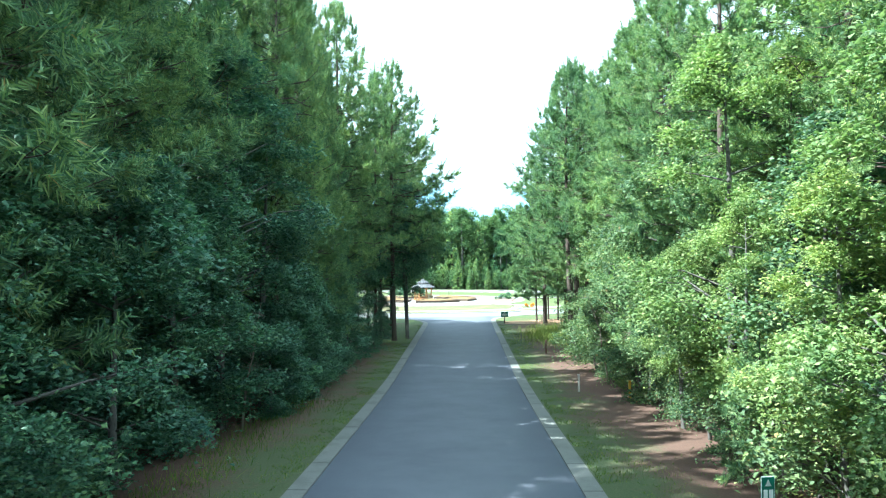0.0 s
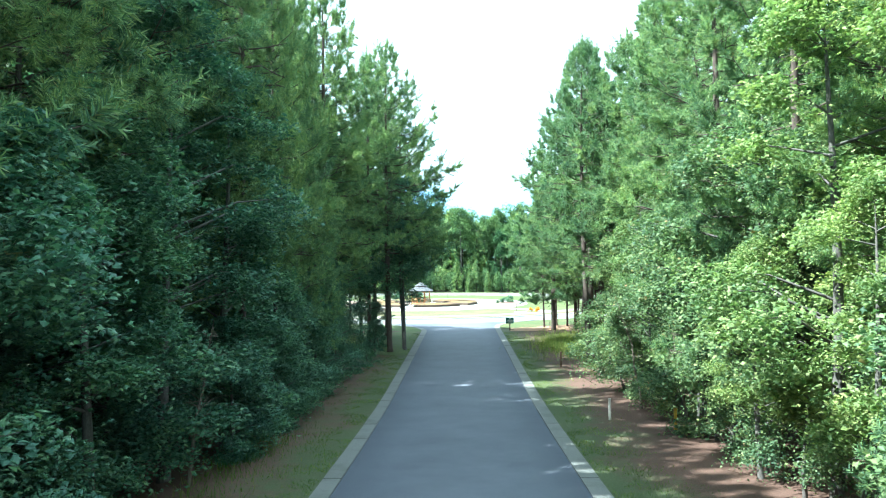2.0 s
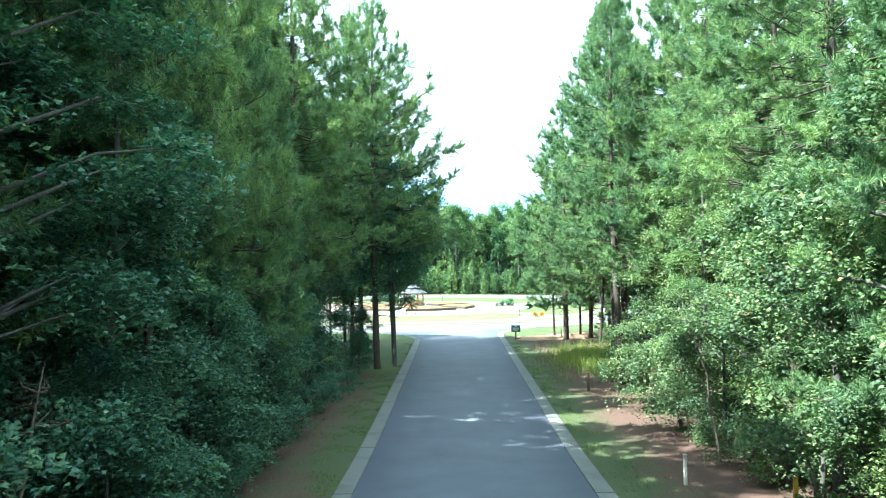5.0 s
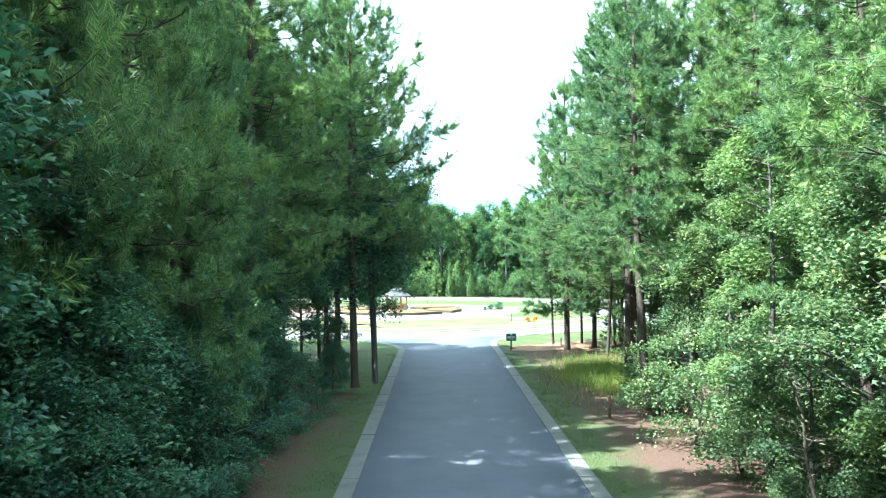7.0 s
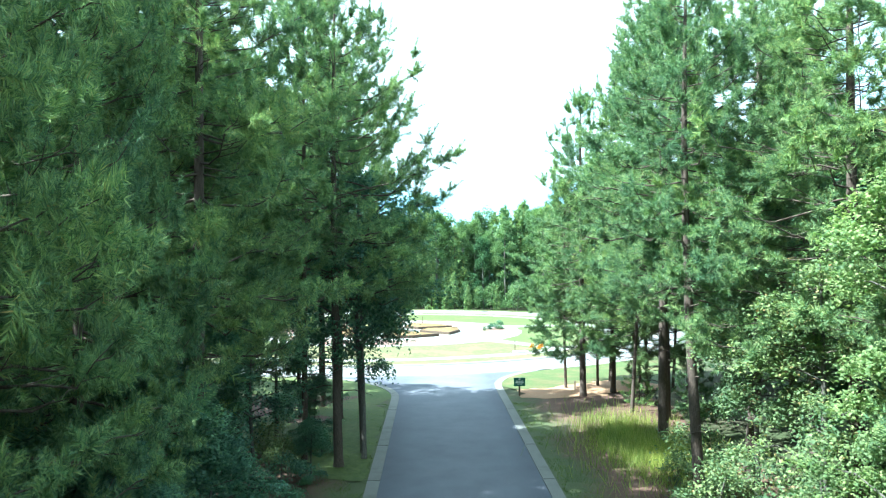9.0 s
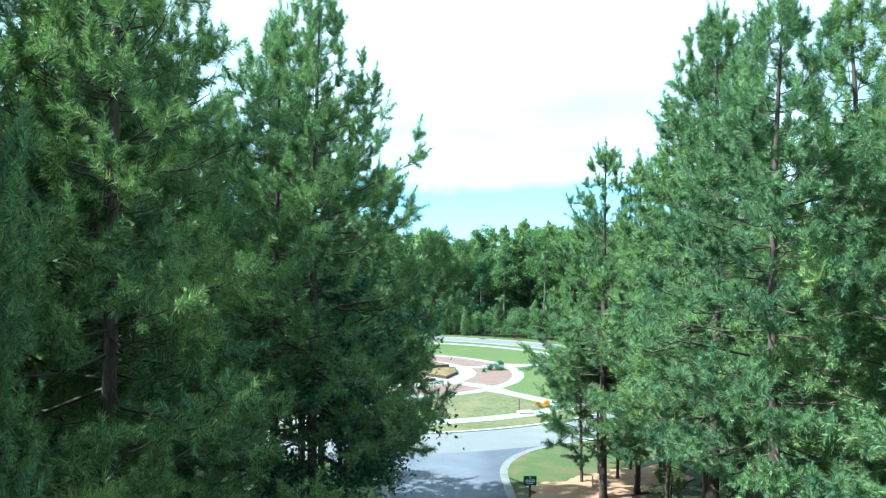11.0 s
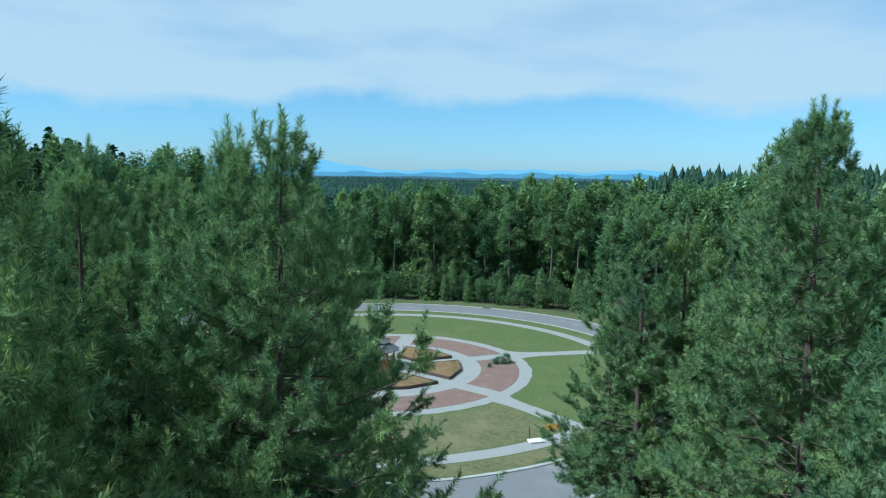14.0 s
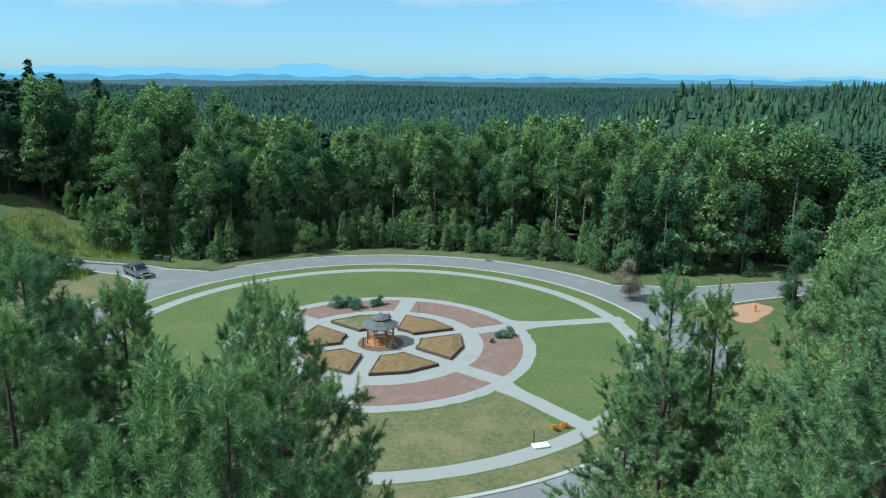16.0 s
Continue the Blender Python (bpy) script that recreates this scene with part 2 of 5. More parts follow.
VERGE_STRAW = verge_straw()
SAND = surface("sandy_soil", (0.272, 0.153, 0.085), (0.399, 0.246, 0.149), 10, 0.6, (0.340, 0.162, 0.085), (0.5, 0.7), 0.95, 0.4)
RED_MULCH = surface("red_mulch", (0.117, 0.068, 0.054), (0.207, 0.131, 0.108), 12, 0.7, (0.225, 0.153, 0.117), (0.5, 0.7), 0.98, 0.8)
DRY_STRAW = surface("dry_straw", (0.110, 0.066, 0.026), (0.219, 0.138, 0.059), 5, 0.7, (0.105, 0.091, 0.035), (0.5, 0.68), 0.98, 0.9)
TIMBER = surface("dark_timber", (0.05, 0.035, 0.025), (0.11, 0.075, 0.05), 12, 2.0, None, rough=0.85, bump=0.4, stretch=(1, 1, 6))
CEDAR = surface("cedar", (0.32, 0.15, 0.055), (0.50, 0.27, 0.11), 10, 2.0, None, rough=0.6, bump=0.2, stretch=(4, 4, 0.5))
SHINGLE = surface("roof_shingle", (0.068, 0.068, 0.075), (0.143, 0.143, 0.150), 14, 1.5, None, rough=0.9, bump=0.6)
PINE_BARK = surface("pine_bark", (0.035, 0.028, 0.024), (0.13, 0.095, 0.075), 9, 1.2, None, rough=0.95, bump=1.0, stretch=(3, 3, 0.7))
GREY_BARK = surface("grey_bark", (0.056, 0.052, 0.045), (0.154, 0.140, 0.126), 9, 1.2, None, rough=0.95, bump=0.7, stretch=(3, 3, 0.8))
DEAD_WOOD = surface("dead_wood", (0.10, 0.075, 0.055), (0.22, 0.18, 0.14), 9, 1.5, None, rough=0.95, bump=0.5)
NEEDLES = foliage("pine_needles", [(0.0, (0.070, 0.136, 0.082)), (0.5, (0.172, 0.276, 0.138)), (0.97, (0.335, 0.425, 0.190)), (1.0, (0.300, 0.220, 0.100))], 0.24, 0.5, gloss=0.20)
LEAVES = foliage("broad_leaves", [(0.0, (0.075, 0.129, 0.074)), (0.5, (0.134, 0.205, 0.108)), (0.95, (0.228, 0.288, 0.150)), (1.0, (0.299, 0.206, 0.108))], 0.36, 0.50)
LIGHT_LEAVES = foliage("light_leaves", [(0.0, (0.118, 0.190, 0.080)), (0.5, (0.205, 0.280, 0.112)), (1.0, (0.350, 0.395, 0.180))], 0.40, 0.50)
DARK_LEAVES = foliage("dark_leaves", [(0.0, (0.050, 0.122, 0.088)), (0.6, (0.100, 0.202, 0.140)), (1.0, (0.185, 0.295, 0.170))], 0.34, 0.42, gloss=0.36)
PURPLE_LEAVES = foliage("purple_leaves", [(0.0, (0.15, 0.12, 0.125)), (0.6, (0.27, 0.22, 0.22)), (1.0, (0.20, 0.23, 0.13))], 0.3)
FOREST_LEAVES = foliage("forest_leaves", [(0.0, (0.064, 0.120, 0.060)), (0.5, (0.114, 0.194, 0.092)), (1.0, (0.186, 0.264, 0.118))], 0.30, 0.85)
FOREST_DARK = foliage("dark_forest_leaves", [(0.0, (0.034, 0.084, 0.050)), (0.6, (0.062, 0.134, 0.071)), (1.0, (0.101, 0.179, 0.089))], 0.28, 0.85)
MEADOW = foliage("meadow_weeds", [(0.0, (0.130, 0.190, 0.045)), (0.6, (0.270, 0.330, 0.090)), (1.0, (0.400, 0.390, 0.150))], 0.38)
GRASS = foliage("grass_blades", [(0.0, (0.060, 0.120, 0.022)), (0.6, (0.120, 0.192, 0.039)), (1.0, (0.240, 0.240, 0.077))], 0.35)
# far leaf colours, bluer with distance: haze mixed into the base colour
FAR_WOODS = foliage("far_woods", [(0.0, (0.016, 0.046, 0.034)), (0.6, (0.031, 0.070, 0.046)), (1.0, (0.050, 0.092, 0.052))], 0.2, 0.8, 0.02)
HAZE_WOODS = foliage("distant_woods", [(0.0, (0.011, 0.034, 0.032)), (0.6, (0.019, 0.051, 0.046)), (1.0, (0.029, 0.066, 0.053))], 0.1, 0.9, 0.01)
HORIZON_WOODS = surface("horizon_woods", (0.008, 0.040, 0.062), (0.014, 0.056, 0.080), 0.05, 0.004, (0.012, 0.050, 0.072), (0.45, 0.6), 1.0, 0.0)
FLOWERS = foliage("orange_flowers", [(0.0, (0.55, 0.20, 0.02)), (1.0, (0.75, 0.42, 0.04))], 0.2)
PAINT = plain("charcoal_paint", (0.15, 0.165, 0.19), 0.30, 0.45, 0.7)
TRIM = plain("black_plastic", (0.02, 0.02, 0.022), 0.6)
RUBBER = plain("tyre_rubber", (0.018, 0.018, 0.018), 0.85)
CHROME = plain("bright_metal", (0.62, 0.62, 0.63), 0.25, 1.0)
GLASS = plain("dark_glass", (0.03, 0.04, 0.045), 0.05, 0.0, 0.5)
LAMP_GLASS = plain("lamp_glass", (0.62, 0.62, 0.60), 0.15)
GREEN_PAINT = plain("green_sign_paint", (0.012, 0.115, 0.075), 0.5)
WHITE_PAINT = plain("white_paint", (0.75, 0.76, 0.74), 0.5)
BROWN_POST = surface("brown_post", (0.06, 0.035, 0.025), (0.12, 0.07, 0.045), 14, 2, None, rough=0.85, bump=0.3)
PALE_POST = surface("pale_post", (0.38, 0.35, 0.30), (0.52, 0.48, 0.42), 14, 2, None, rough=0.9, bump=0.3)
YELLOW = plain("yellow_plastic", (0.62, 0.38, 0.04), 0.5)
ORANGE = plain("orange_plastic", (0.65, 0.12, 0.03), 0.5)
BOX_GREEN = plain("utility_green", (0.045, 0.085, 0.06), 0.6)


# backdrop colour: distance haze painted as flat blue emission
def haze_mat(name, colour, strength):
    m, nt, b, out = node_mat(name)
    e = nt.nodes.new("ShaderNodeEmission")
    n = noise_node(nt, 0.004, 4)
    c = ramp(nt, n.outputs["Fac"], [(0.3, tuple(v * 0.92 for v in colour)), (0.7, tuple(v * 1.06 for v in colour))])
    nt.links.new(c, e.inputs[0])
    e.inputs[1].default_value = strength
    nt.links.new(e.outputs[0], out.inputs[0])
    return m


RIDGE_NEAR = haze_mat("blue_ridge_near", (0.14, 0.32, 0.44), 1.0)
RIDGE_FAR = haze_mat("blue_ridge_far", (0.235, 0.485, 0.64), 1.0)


# ---- mesh helpers ----
class Geo:
    """Collects vertices and faces (rows of 3 or 4) and makes one mesh of them."""

    def __init__(self):
        self.v, self.f, self.n = [], [], 0

    def add(self, verts, faces):
        verts = np.asarray(verts, float).reshape(-1, 3)
        self.v.append(verts)
        self.f.append(np.asarray(faces, int) + self.n)
        self.n += len(verts)

    def tube(self, pts, radii, sides=6, cap=True):
        pts = np.asarray(pts, float)
        d = np.gradient(pts, axis=0)
        d /= np.linalg.norm(d, axis=1)[:, None] + 1e-9
        ref = np.where(np.abs(d[:, 2:3]) > 0.9, [[1.0, 0, 0]], [[0, 0, 1.0]])
        a = np.cross(d, ref)
        a /= np.linalg.norm(a, axis=1)[:, None] + 1e-9
        b = np.cross(d, a)
        th = np.arange(sides) * 2 * np.pi / sides
        r = np.asarray(radii, float)[:, None, None]
        ring = pts[:, None] + r * (np.cos(th)[None, :, None] * a[:, None] + np.sin(th)[None, :, None] * b[:, None])
        k, s = len(pts), np.arange(sides)
        i = np.arange(k - 1)[:, None] * sides
        q = np.stack([i + s, i + (s + 1) % sides, i + sides + (s + 1) % sides, i + sides + s], -1).reshape(-1, 4)
        self.add(ring.reshape(-1, 3), q[:, ::-1])

    def mesh(self, name, mat, smooth=False):
        me = bpy.data.meshes.new(name)
        v = np.concatenate(self.v)
        counts = np.concatenate([np.full(len(f), f.shape[1]) for f in self.f])
        loops = np.concatenate([f.ravel() for f in self.f])
        me.vertices.add(len(v)), me.loops.add(len(loops)), me.polygons.add(len(counts))
        me.vertices.foreach_set("co", v.ravel())
        me.loops.foreach_set("vertex_index", loops.astype(np.int32))
        me.polygons.foreach_set("loop_start", np.r_[0, np.cumsum(counts)[:-1]].astype(np.int32))
        me.polygons.foreach_set("loop_total", counts.astype(np.int32))
        me.polygons.foreach_set("use_smooth", np.full(len(counts), smooth))
        me.update(calc_edges=True)
        me.materials.append(mat)
        return me


def part(name, shape, material, parent=None, label=""):
    """Links a bmesh, a Geo or a mesh as ONE object, under parent if given."""
    if isinstance(shape, Geo):
        me = shape.mesh(name, material, name in ("ground", "verge"))
    elif isinstance(shape, bmesh.types.BMesh):
        me = bpy.data.meshes.new(name)
        shape.to_mesh(me)
        shape.free()
        me.materials.append(material)
    else:
        me = shape
    ob = new(name, me)
    ob.parent = parent
    if label:
        tagged(ob, label)
    return ob


def box(w, d, h, at=(0, 0, 0), bevel=0.01, turn=None):
    """A bevelled block whose base centre is at the given place."""
    bm = bmesh.new()
    bmesh.ops.create_cube(bm, size=1.0)
    bmesh.ops.scale(bm, vec=(w, d, h), verts=bm.verts)
    bmesh.ops.translate(bm, vec=(0, 0, h / 2), verts=bm.verts)
    if bevel:
        bmesh.ops.bevel(bm, geom=bm.edges[:], offset=bevel, segments=1, affect="EDGES")
    if turn is not None:
        bmesh.ops.transform(bm, matrix=turn, verts=bm.verts)
    bmesh.ops.translate(bm, vec=at, verts=bm.verts)
    return bm


def rod(r, h, at=(0, 0, 0), sides=10, top=None):
    bm = bmesh.new()
    bmesh.ops.create_cone(bm, cap_ends=True, segments=sides, radius1=r, radius2=r if top is None else top, depth=h)
    bmesh.ops.translate(bm, vec=(at[0], at[1], at[2] + h / 2), verts=bm.verts)
    return bm


def thing(name, at, label, category, group="", turn=0.0):
    ob = tagged(new(name), label, category, group)
    ob.matrix_world = pose(*at, 0, 0, turn)
    return ob


def smooth01(v):
    v = np.clip(v, 0, 1)
    return v * v * (3 - 2 * v)


# ---- the lie of the land ----
ISLE, ISLE_R, RING_R = (-8.0, 137.2), 35.3, 41.3      # the round lawn, its road's inner and outer edge
HUB = (-7.0, 135.5)                                   # the gazebo in the middle of the garden
HALF = 3.6                                            # half the drive's asphalt


def lump(x, y, s, k):
    return np.sin(x * s + k) * np.cos(y * s * 1.3 + 2 * k) + 0.5 * np.sin(x * s * 2.3 + 1.7 * k + y * s * 1.1)


def land(x, y):
    """The ground's height."""
    x, y = np.asarray(x, float), np.asarray(y, float)
    z = 1.5 * smooth01((53 - y) / 45)
    near = smooth01((160 - y) / 60)
    side = np.abs(x) - 7.5
    r = np.hypot(x - ISLE[0], y - ISLE[1])
    z = z + near * smooth01(side / 12) * smooth01((r - 46) / 8) * 0.35 * lump(x, y, 0.16, 0.7)
    z = z - near * 0.7 * smooth01((-x - 7.5) / 6) * smooth01((60 - y) / 30)
    out = smooth01((r - 48) / 60)
    hill = 19 * np.exp(-(((x + 112) / 58) ** 2 + ((y - 232) / 68) ** 2))
    ridge = 19 * np.exp(-(((x - 235) / 120) ** 2 + ((y - 440) / 110) ** 2)) + 20 * np.exp(-(((x - 128) / 38) ** 2 + ((y - 400) / 70) ** 2))
    dip = -20 * smooth01((y - 188) / 130) * smooth01((1100 - y) / 500) * np.exp(-((x - 20) / 210) ** 2)
    roll = 5 * lump(x, y, 0.0045, 1.3) * smooth01((r - 250) / 500) - 5 * smooth01((r - 300) / 500)
    return z + out * (hill + ridge + dip + roll)


def sheet_from_grid(xs, ys, lift=0.0):
    X, Y = np.meshgrid(xs, ys)
    Z = land(X, Y) + lift
    g = Geo()
    i = np.arange(len(ys) - 1)[:, None] * len(xs) + np.arange(len(xs) - 1)
    g.add(np.stack([X, Y, Z], -1).reshape(-1, 3), np.stack([i, i + 1, i + 1 + len(xs), i + len(xs)], -1).reshape(-1, 4))
    return g


def graded(lo, hi, step, ends):
    mid = np.arange(lo, hi + 1e-6, step)
    grow = np.cumsum(np.geomspace(step * 1.5, ends / 4, 26))
    grow *= ends / grow[-1]
    return np.r_[lo - grow[::-1], mid, hi + grow]


ground = part("ground", sheet_from_grid(graded(-60, 60, 1.5, 4400), graded(-30, 170, 1.5, 4400)), FOREST_FLOOR)
tagged(ground, "brown forest floor of leaf litter and pine straw", "ground", kind="structure")


def laid(name, outline, lift, mat, label, category, kind="structure", thick=0.0, inner=None):
    """A flat sheet of ground between outlines (rows of x, y) that follows the land, with a skirt of the given depth."""
    bm = bmesh.new()
    loops = []
    for ring in (outline, inner):
        if ring is None:
            continue
        vs = [bm.verts.new((x, y, float(land(x, y)) + lift)) for x, y in ring]
        loops.append([bm.edges.new((a, b)) for a, b in zip(vs, vs[1:] + vs[:1])])
    bmesh.ops.triangle_fill(bm, use_beauty=True, use_dissolve=False, edges=[e for l in loops for e in l], normal=(0, 0, 1))
    for f in bm.faces:
        if f.normal.z < 0:
            f.normal_flip()
    if thick:
        rim_edges = [e for e in bm.edges if len(e.link_faces) == 1]
        got = bmesh.ops.extrude_edge_only(bm, edges=rim_edges)["geom"]
        bmesh.ops.translate(bm, vec=(0, 0, -thick), verts=[v for v in got if isinstance(v, bmesh.types.BMVert)])
    return tagged(part(name, bm, mat), label, category, kind=kind)


def strip(name, left, right, lift, mat, label, category, thick=0.06, parent=None, kind="structure"):
    """A band between two lines of equal length."""
    n = len(left)
    P = np.concatenate([left, right])
    z = land(P[:, 0], P[:, 1]) + lift
    top = np.c_[P, z]
    low = np.c_[P, z - thick]
    g = Geo()
    i = np.arange(n - 1)
    g.add(np.concatenate([top, low]), np.concatenate([
        np.stack([i, n + i, n + i + 1, i + 1], -1),
        np.stack([i, i + 1, 2 * n + i + 1, 2 * n + i], -1),
        np.stack([n + i, 3 * n + i, 3 * n + i + 1, n + i + 1], -1),
        [[0, 2 * n, 3 * n, n], [n - 1, 2 * n - 1, 4 * n - 1, 3 * n - 1]]]))
    ob = part(name, g, mat, parent)
    return tagged(ob, label, category, kind=kind) if label else ob


def arc(c, r, a0, a1, n):
    a = np.radians(np.linspace(a0, a1, n))
    return np.c_[c[0] + r * np.cos(a), c[1] + r * np.sin(a)]


def wavy(line, amount, seed, scale=0.9):
    """The line with a ragged offset across it."""
    line = np.asarray(line, float)
    d = np.gradient(line, axis=0)
    d /= np.linalg.norm(d, axis=1)[:, None] + 1e-9
    off = np.array([noise.fractal(Vector((x * scale, y * scale, seed)), 0.8, 2.0, 3) for x, y in line])
    return line + np.c_[-d[:, 1], d[:, 0]] * (off * amount)[:, None]


def ragged(corners, amount, seed):
    """A closed outline through the corners, with rounded turns and a ragged rim."""
    ring = np.r_[corners, corners[:1]]
    seg = np.r_[0, np.cumsum(np.linalg.norm(np.diff(ring, axis=0), axis=1))]
    q = np.linspace(0, seg[-1], 97)[:-1]
    fine = np.c_[np.interp(q, seg, ring[:, 0]), np.interp(q, seg, ring[:, 1])]
    soft = (np.roll(fine, 1, 0) + 2 * fine + np.roll(fine, -1, 0)) / 4
    return wavy(soft, amount, seed, 0.7)


# the drive: straight, then flared into the ring road
FLARE = 10.0


def flare(side):
    """The drive's edge from the straight to the ring road, going ahead."""
    cx = side * (HALF + FLARE)
    dx = cx - ISLE[0]
    cy = ISLE[1] - math.sqrt((RING_R + FLARE) ** 2 - dx * dx)
    end = math.degrees(math.atan2(ISLE[1] - cy, ISLE[0] - cx))
    start = 180.0 if side > 0 else 0.0
    return arc((cx, cy), FLARE, start, end, 14)


flare_r, flare_l = flare(1), flare(-1)
ys_r = np.r_[np.arange(-40, flare_r[0, 1] - 1, 2.0), flare_r[0, 1]]
right_edge = np.r_[np.c_[np.full(len(ys_r), HALF), ys_r], flare_r[1:]]
ys_l = np.r_[np.arange(-40, flare_l[0, 1] - 1, 2.0), flare_l[0, 1]]
left_edge = np.r_[np.c_[np.full(len(ys_l), -HALF), ys_l], flare_l[1:]]


def resample(line, n):
    seg = np.r_[0, np.cumsum(np.linalg.norm(np.diff(line, axis=0), axis=1))]
    s = np.linspace(0, seg[-1], n)
    return np.c_[np.interp(s, seg, line[:, 0]), np.interp(s, seg, line[:, 1])]


def offset(line, d):
    t = np.gradient(line, axis=0)
    t /= np.linalg.norm(t, axis=1)[:, None] + 1e-9
    return line + np.c_[t[:, 1], -t[:, 0]] * d


ang = lambda p: math.degrees(math.atan2(p[1] - ISLE[1], p[0] - ISLE[0])) % 360
a_l, a_r = ang(flare_l[-1]), ang(flare_r[-1])
join = arc(ISLE, RING_R, a_r, a_l, 12)[1:-1]
strip("road", left_edge[left_edge[:, 1] <= 80], right_edge[right_edge[:, 1] <= 80][: (left_edge[:, 1] <= 80).sum()], 0.03, DRIVE,
      "dark grey asphalt drive with a smooth worn surface", "road")
y_cut = left_edge[left_edge[:, 1] <= 80][-1, 1]
laid("road", np.r_[[(-HALF, y_cut)], left_edge[left_edge[:, 1] > y_cut], join[::-1], right_edge[right_edge[:, 1] > y_cut][::-1], [(HALF, y_cut)]],
     0.03, DRIVE, "dark grey asphalt mouth of the drive", "road", thick=0.06)
full = np.linspace(0, 360, 181)
strip("road", arc(ISLE, RING_R, 0, 360, 181), arc(ISLE, ISLE_R, 0, 360, 181), 0.028, RING_ASPHALT, "weathered grey asphalt ring road round the lawn", "road")
# side roads off the ring
EXIT_E = np.array([(arc(ISLE, RING_R, 33, 33, 1)[0]), (32.1, 159.4), (36, 158.4), (44.5, 160.1), (56, 162.5), (80, 168.0)]), np.array([arc(ISLE, RING_R, 17, 17, 1)[0], (37.0, 149.6), (45.6, 152.9), (56, 156.0), (80, 161.0)])
EXIT_W = np.array([arc(ISLE, RING_R, 155, 155, 1)[0], (-45.3, 157.2), (-45.8, 160.4), (-47.0, 163.0), (-49.4, 165.1), (-55, 167.0), (-62, 168.2), (-72, 168.8), (-90, 168.0)]), np.array([arc(ISLE, RING_R, 133, 133, 1)[0], (-39.2, 168.4), (-43.1, 169.0), (-46.4, 170.8), (-52, 172.0), (-60, 172.6), (-72, 172.8), (-90, 172.2)])


def mouth(near, far, a0, a1):
    out = resample(np.array(near), 30)
    back_line = resample(np.array(far), 30)
    return np.r_[out, back_line[::-1], arc(ISLE, RING_R, a1, a0, 8)[1:-1]]


laid("road", mouth(EXIT_E[0], EXIT_E[1], 33, 17), 0.027, RING_ASPHALT, "grey asphalt side road leaving the ring", "road", thick=0.05)
laid("road", mouth(EXIT_W[0], EXIT_W[1], 155, 133), 0.027, RING_ASPHALT, "grey asphalt side road leaving the ring", "road", thick=0.05)

# kerbs: flat concrete bands with a joint every three metres
kerb_right = tagged(new("kerb"), "flat pale concrete kerb along the drive", "kerb", kind="structure")
kerb_left = tagged(new("kerb"), "flat pale concrete kerb along the drive", "kerb", kind="structure")


def kerb_pieces(parent, edge, width, lift, piece=3.05, gap=0.035, mat=None):
    seg = np.r_[0, np.cumsum(np.linalg.norm(np.diff(edge, axis=0), axis=1))]
    for k in range(int(seg[-1] / piece)):
        s = np.linspace(k * piece + gap / 2, (k + 1) * piece - gap / 2, 6)
        line = np.c_[np.interp(s, seg, edge[:, 0]), np.interp(s, seg, edge[:, 1])]
        ob = strip("kerb_slab", line, offset(line, width), lift + 0.006 * math.sin(k * 2.4), mat or CONCRETE, "", "", 0.14, parent)


kerb_pieces(kerb_right, right_edge, 0.55, 0.075)
kerb_pieces(kerb_left, left_edge, -0.55, 0.075)
kerb_ring = tagged(new("kerb"), "pale concrete kerb round the lawn's edge", "kerb", kind="structure")
kerb_pieces(kerb_ring, arc(ISLE, ISLE_R, 0, 360, 181), -0.42, 0.10, 6.1, 0.02, SUNLIT_CONCRETE)
for a0, a1 in ((a_r - 360, 16.5), (33.5, 132.5), (155.5, a_l)):
    kerb_out = tagged(new("kerb"), "pale concrete kerb along the ring road", "kerb", kind="structure")
    kerb_pieces(kerb_out, arc(ISLE, RING_R, a0, a1, 90), 0.42, 0.10, 6.1, 0.02, SUNLIT_CONCRETE)
for edge, w in ((EXIT_E[0], -0.4), (EXIT_E[1], 0.4), (EXIT_W[0], 0.4), (EXIT_W[1], -0.4)):
    kerb_out = tagged(new("kerb"), "pale concrete kerb along the side road", "kerb", kind="structure")
    kerb_pieces(kerb_out, resample(np.array(edge), 40), w, 0.10, 3.0, 0.02, SUNLIT_CONCRETE)

# lawns and verges
laid("lawn", wavy(arc(ISLE, ISLE_R - 0.42, 0, 358, 180), 0.03, 3), 0.07, LAWN, "mown green lawn in the ring road", "lawn")
laid("lawn", wavy(arc(ISLE, RING_R + 0.42, 33.8, 132, 70), 0.02, 4).tolist() + wavy(arc(ISLE, RING_R + 4.6, 132, 33.8, 50), 0.8, 5).tolist(), 0.06, VERGE,
     "mown grass verge along the ring road", "verge")
laid("lawn", wavy(arc(ISLE, RING_R + 0.42, 156, a_l - 1, 50), 0.02, 4).tolist() + wavy(arc(ISLE, RING_R + 5.0, a_l - 5, 156, 40), 0.8, 6).tolist(), 0.06, VERGE,
     "mown grass verge with bare orange soil", "verge")
laid("lawn", wavy(arc(ISLE, RING_R + 0.42, -41, 16, 50), 0.02, 4).tolist() + wavy(arc(ISLE, RING_R + 6.5, 16, -41, 40), 0.8, 15).tolist(), 0.06, VERGE,
     "mown grass verge along the ring road", "verge")
ys = np.arange(-30, 87.5, 0.9)
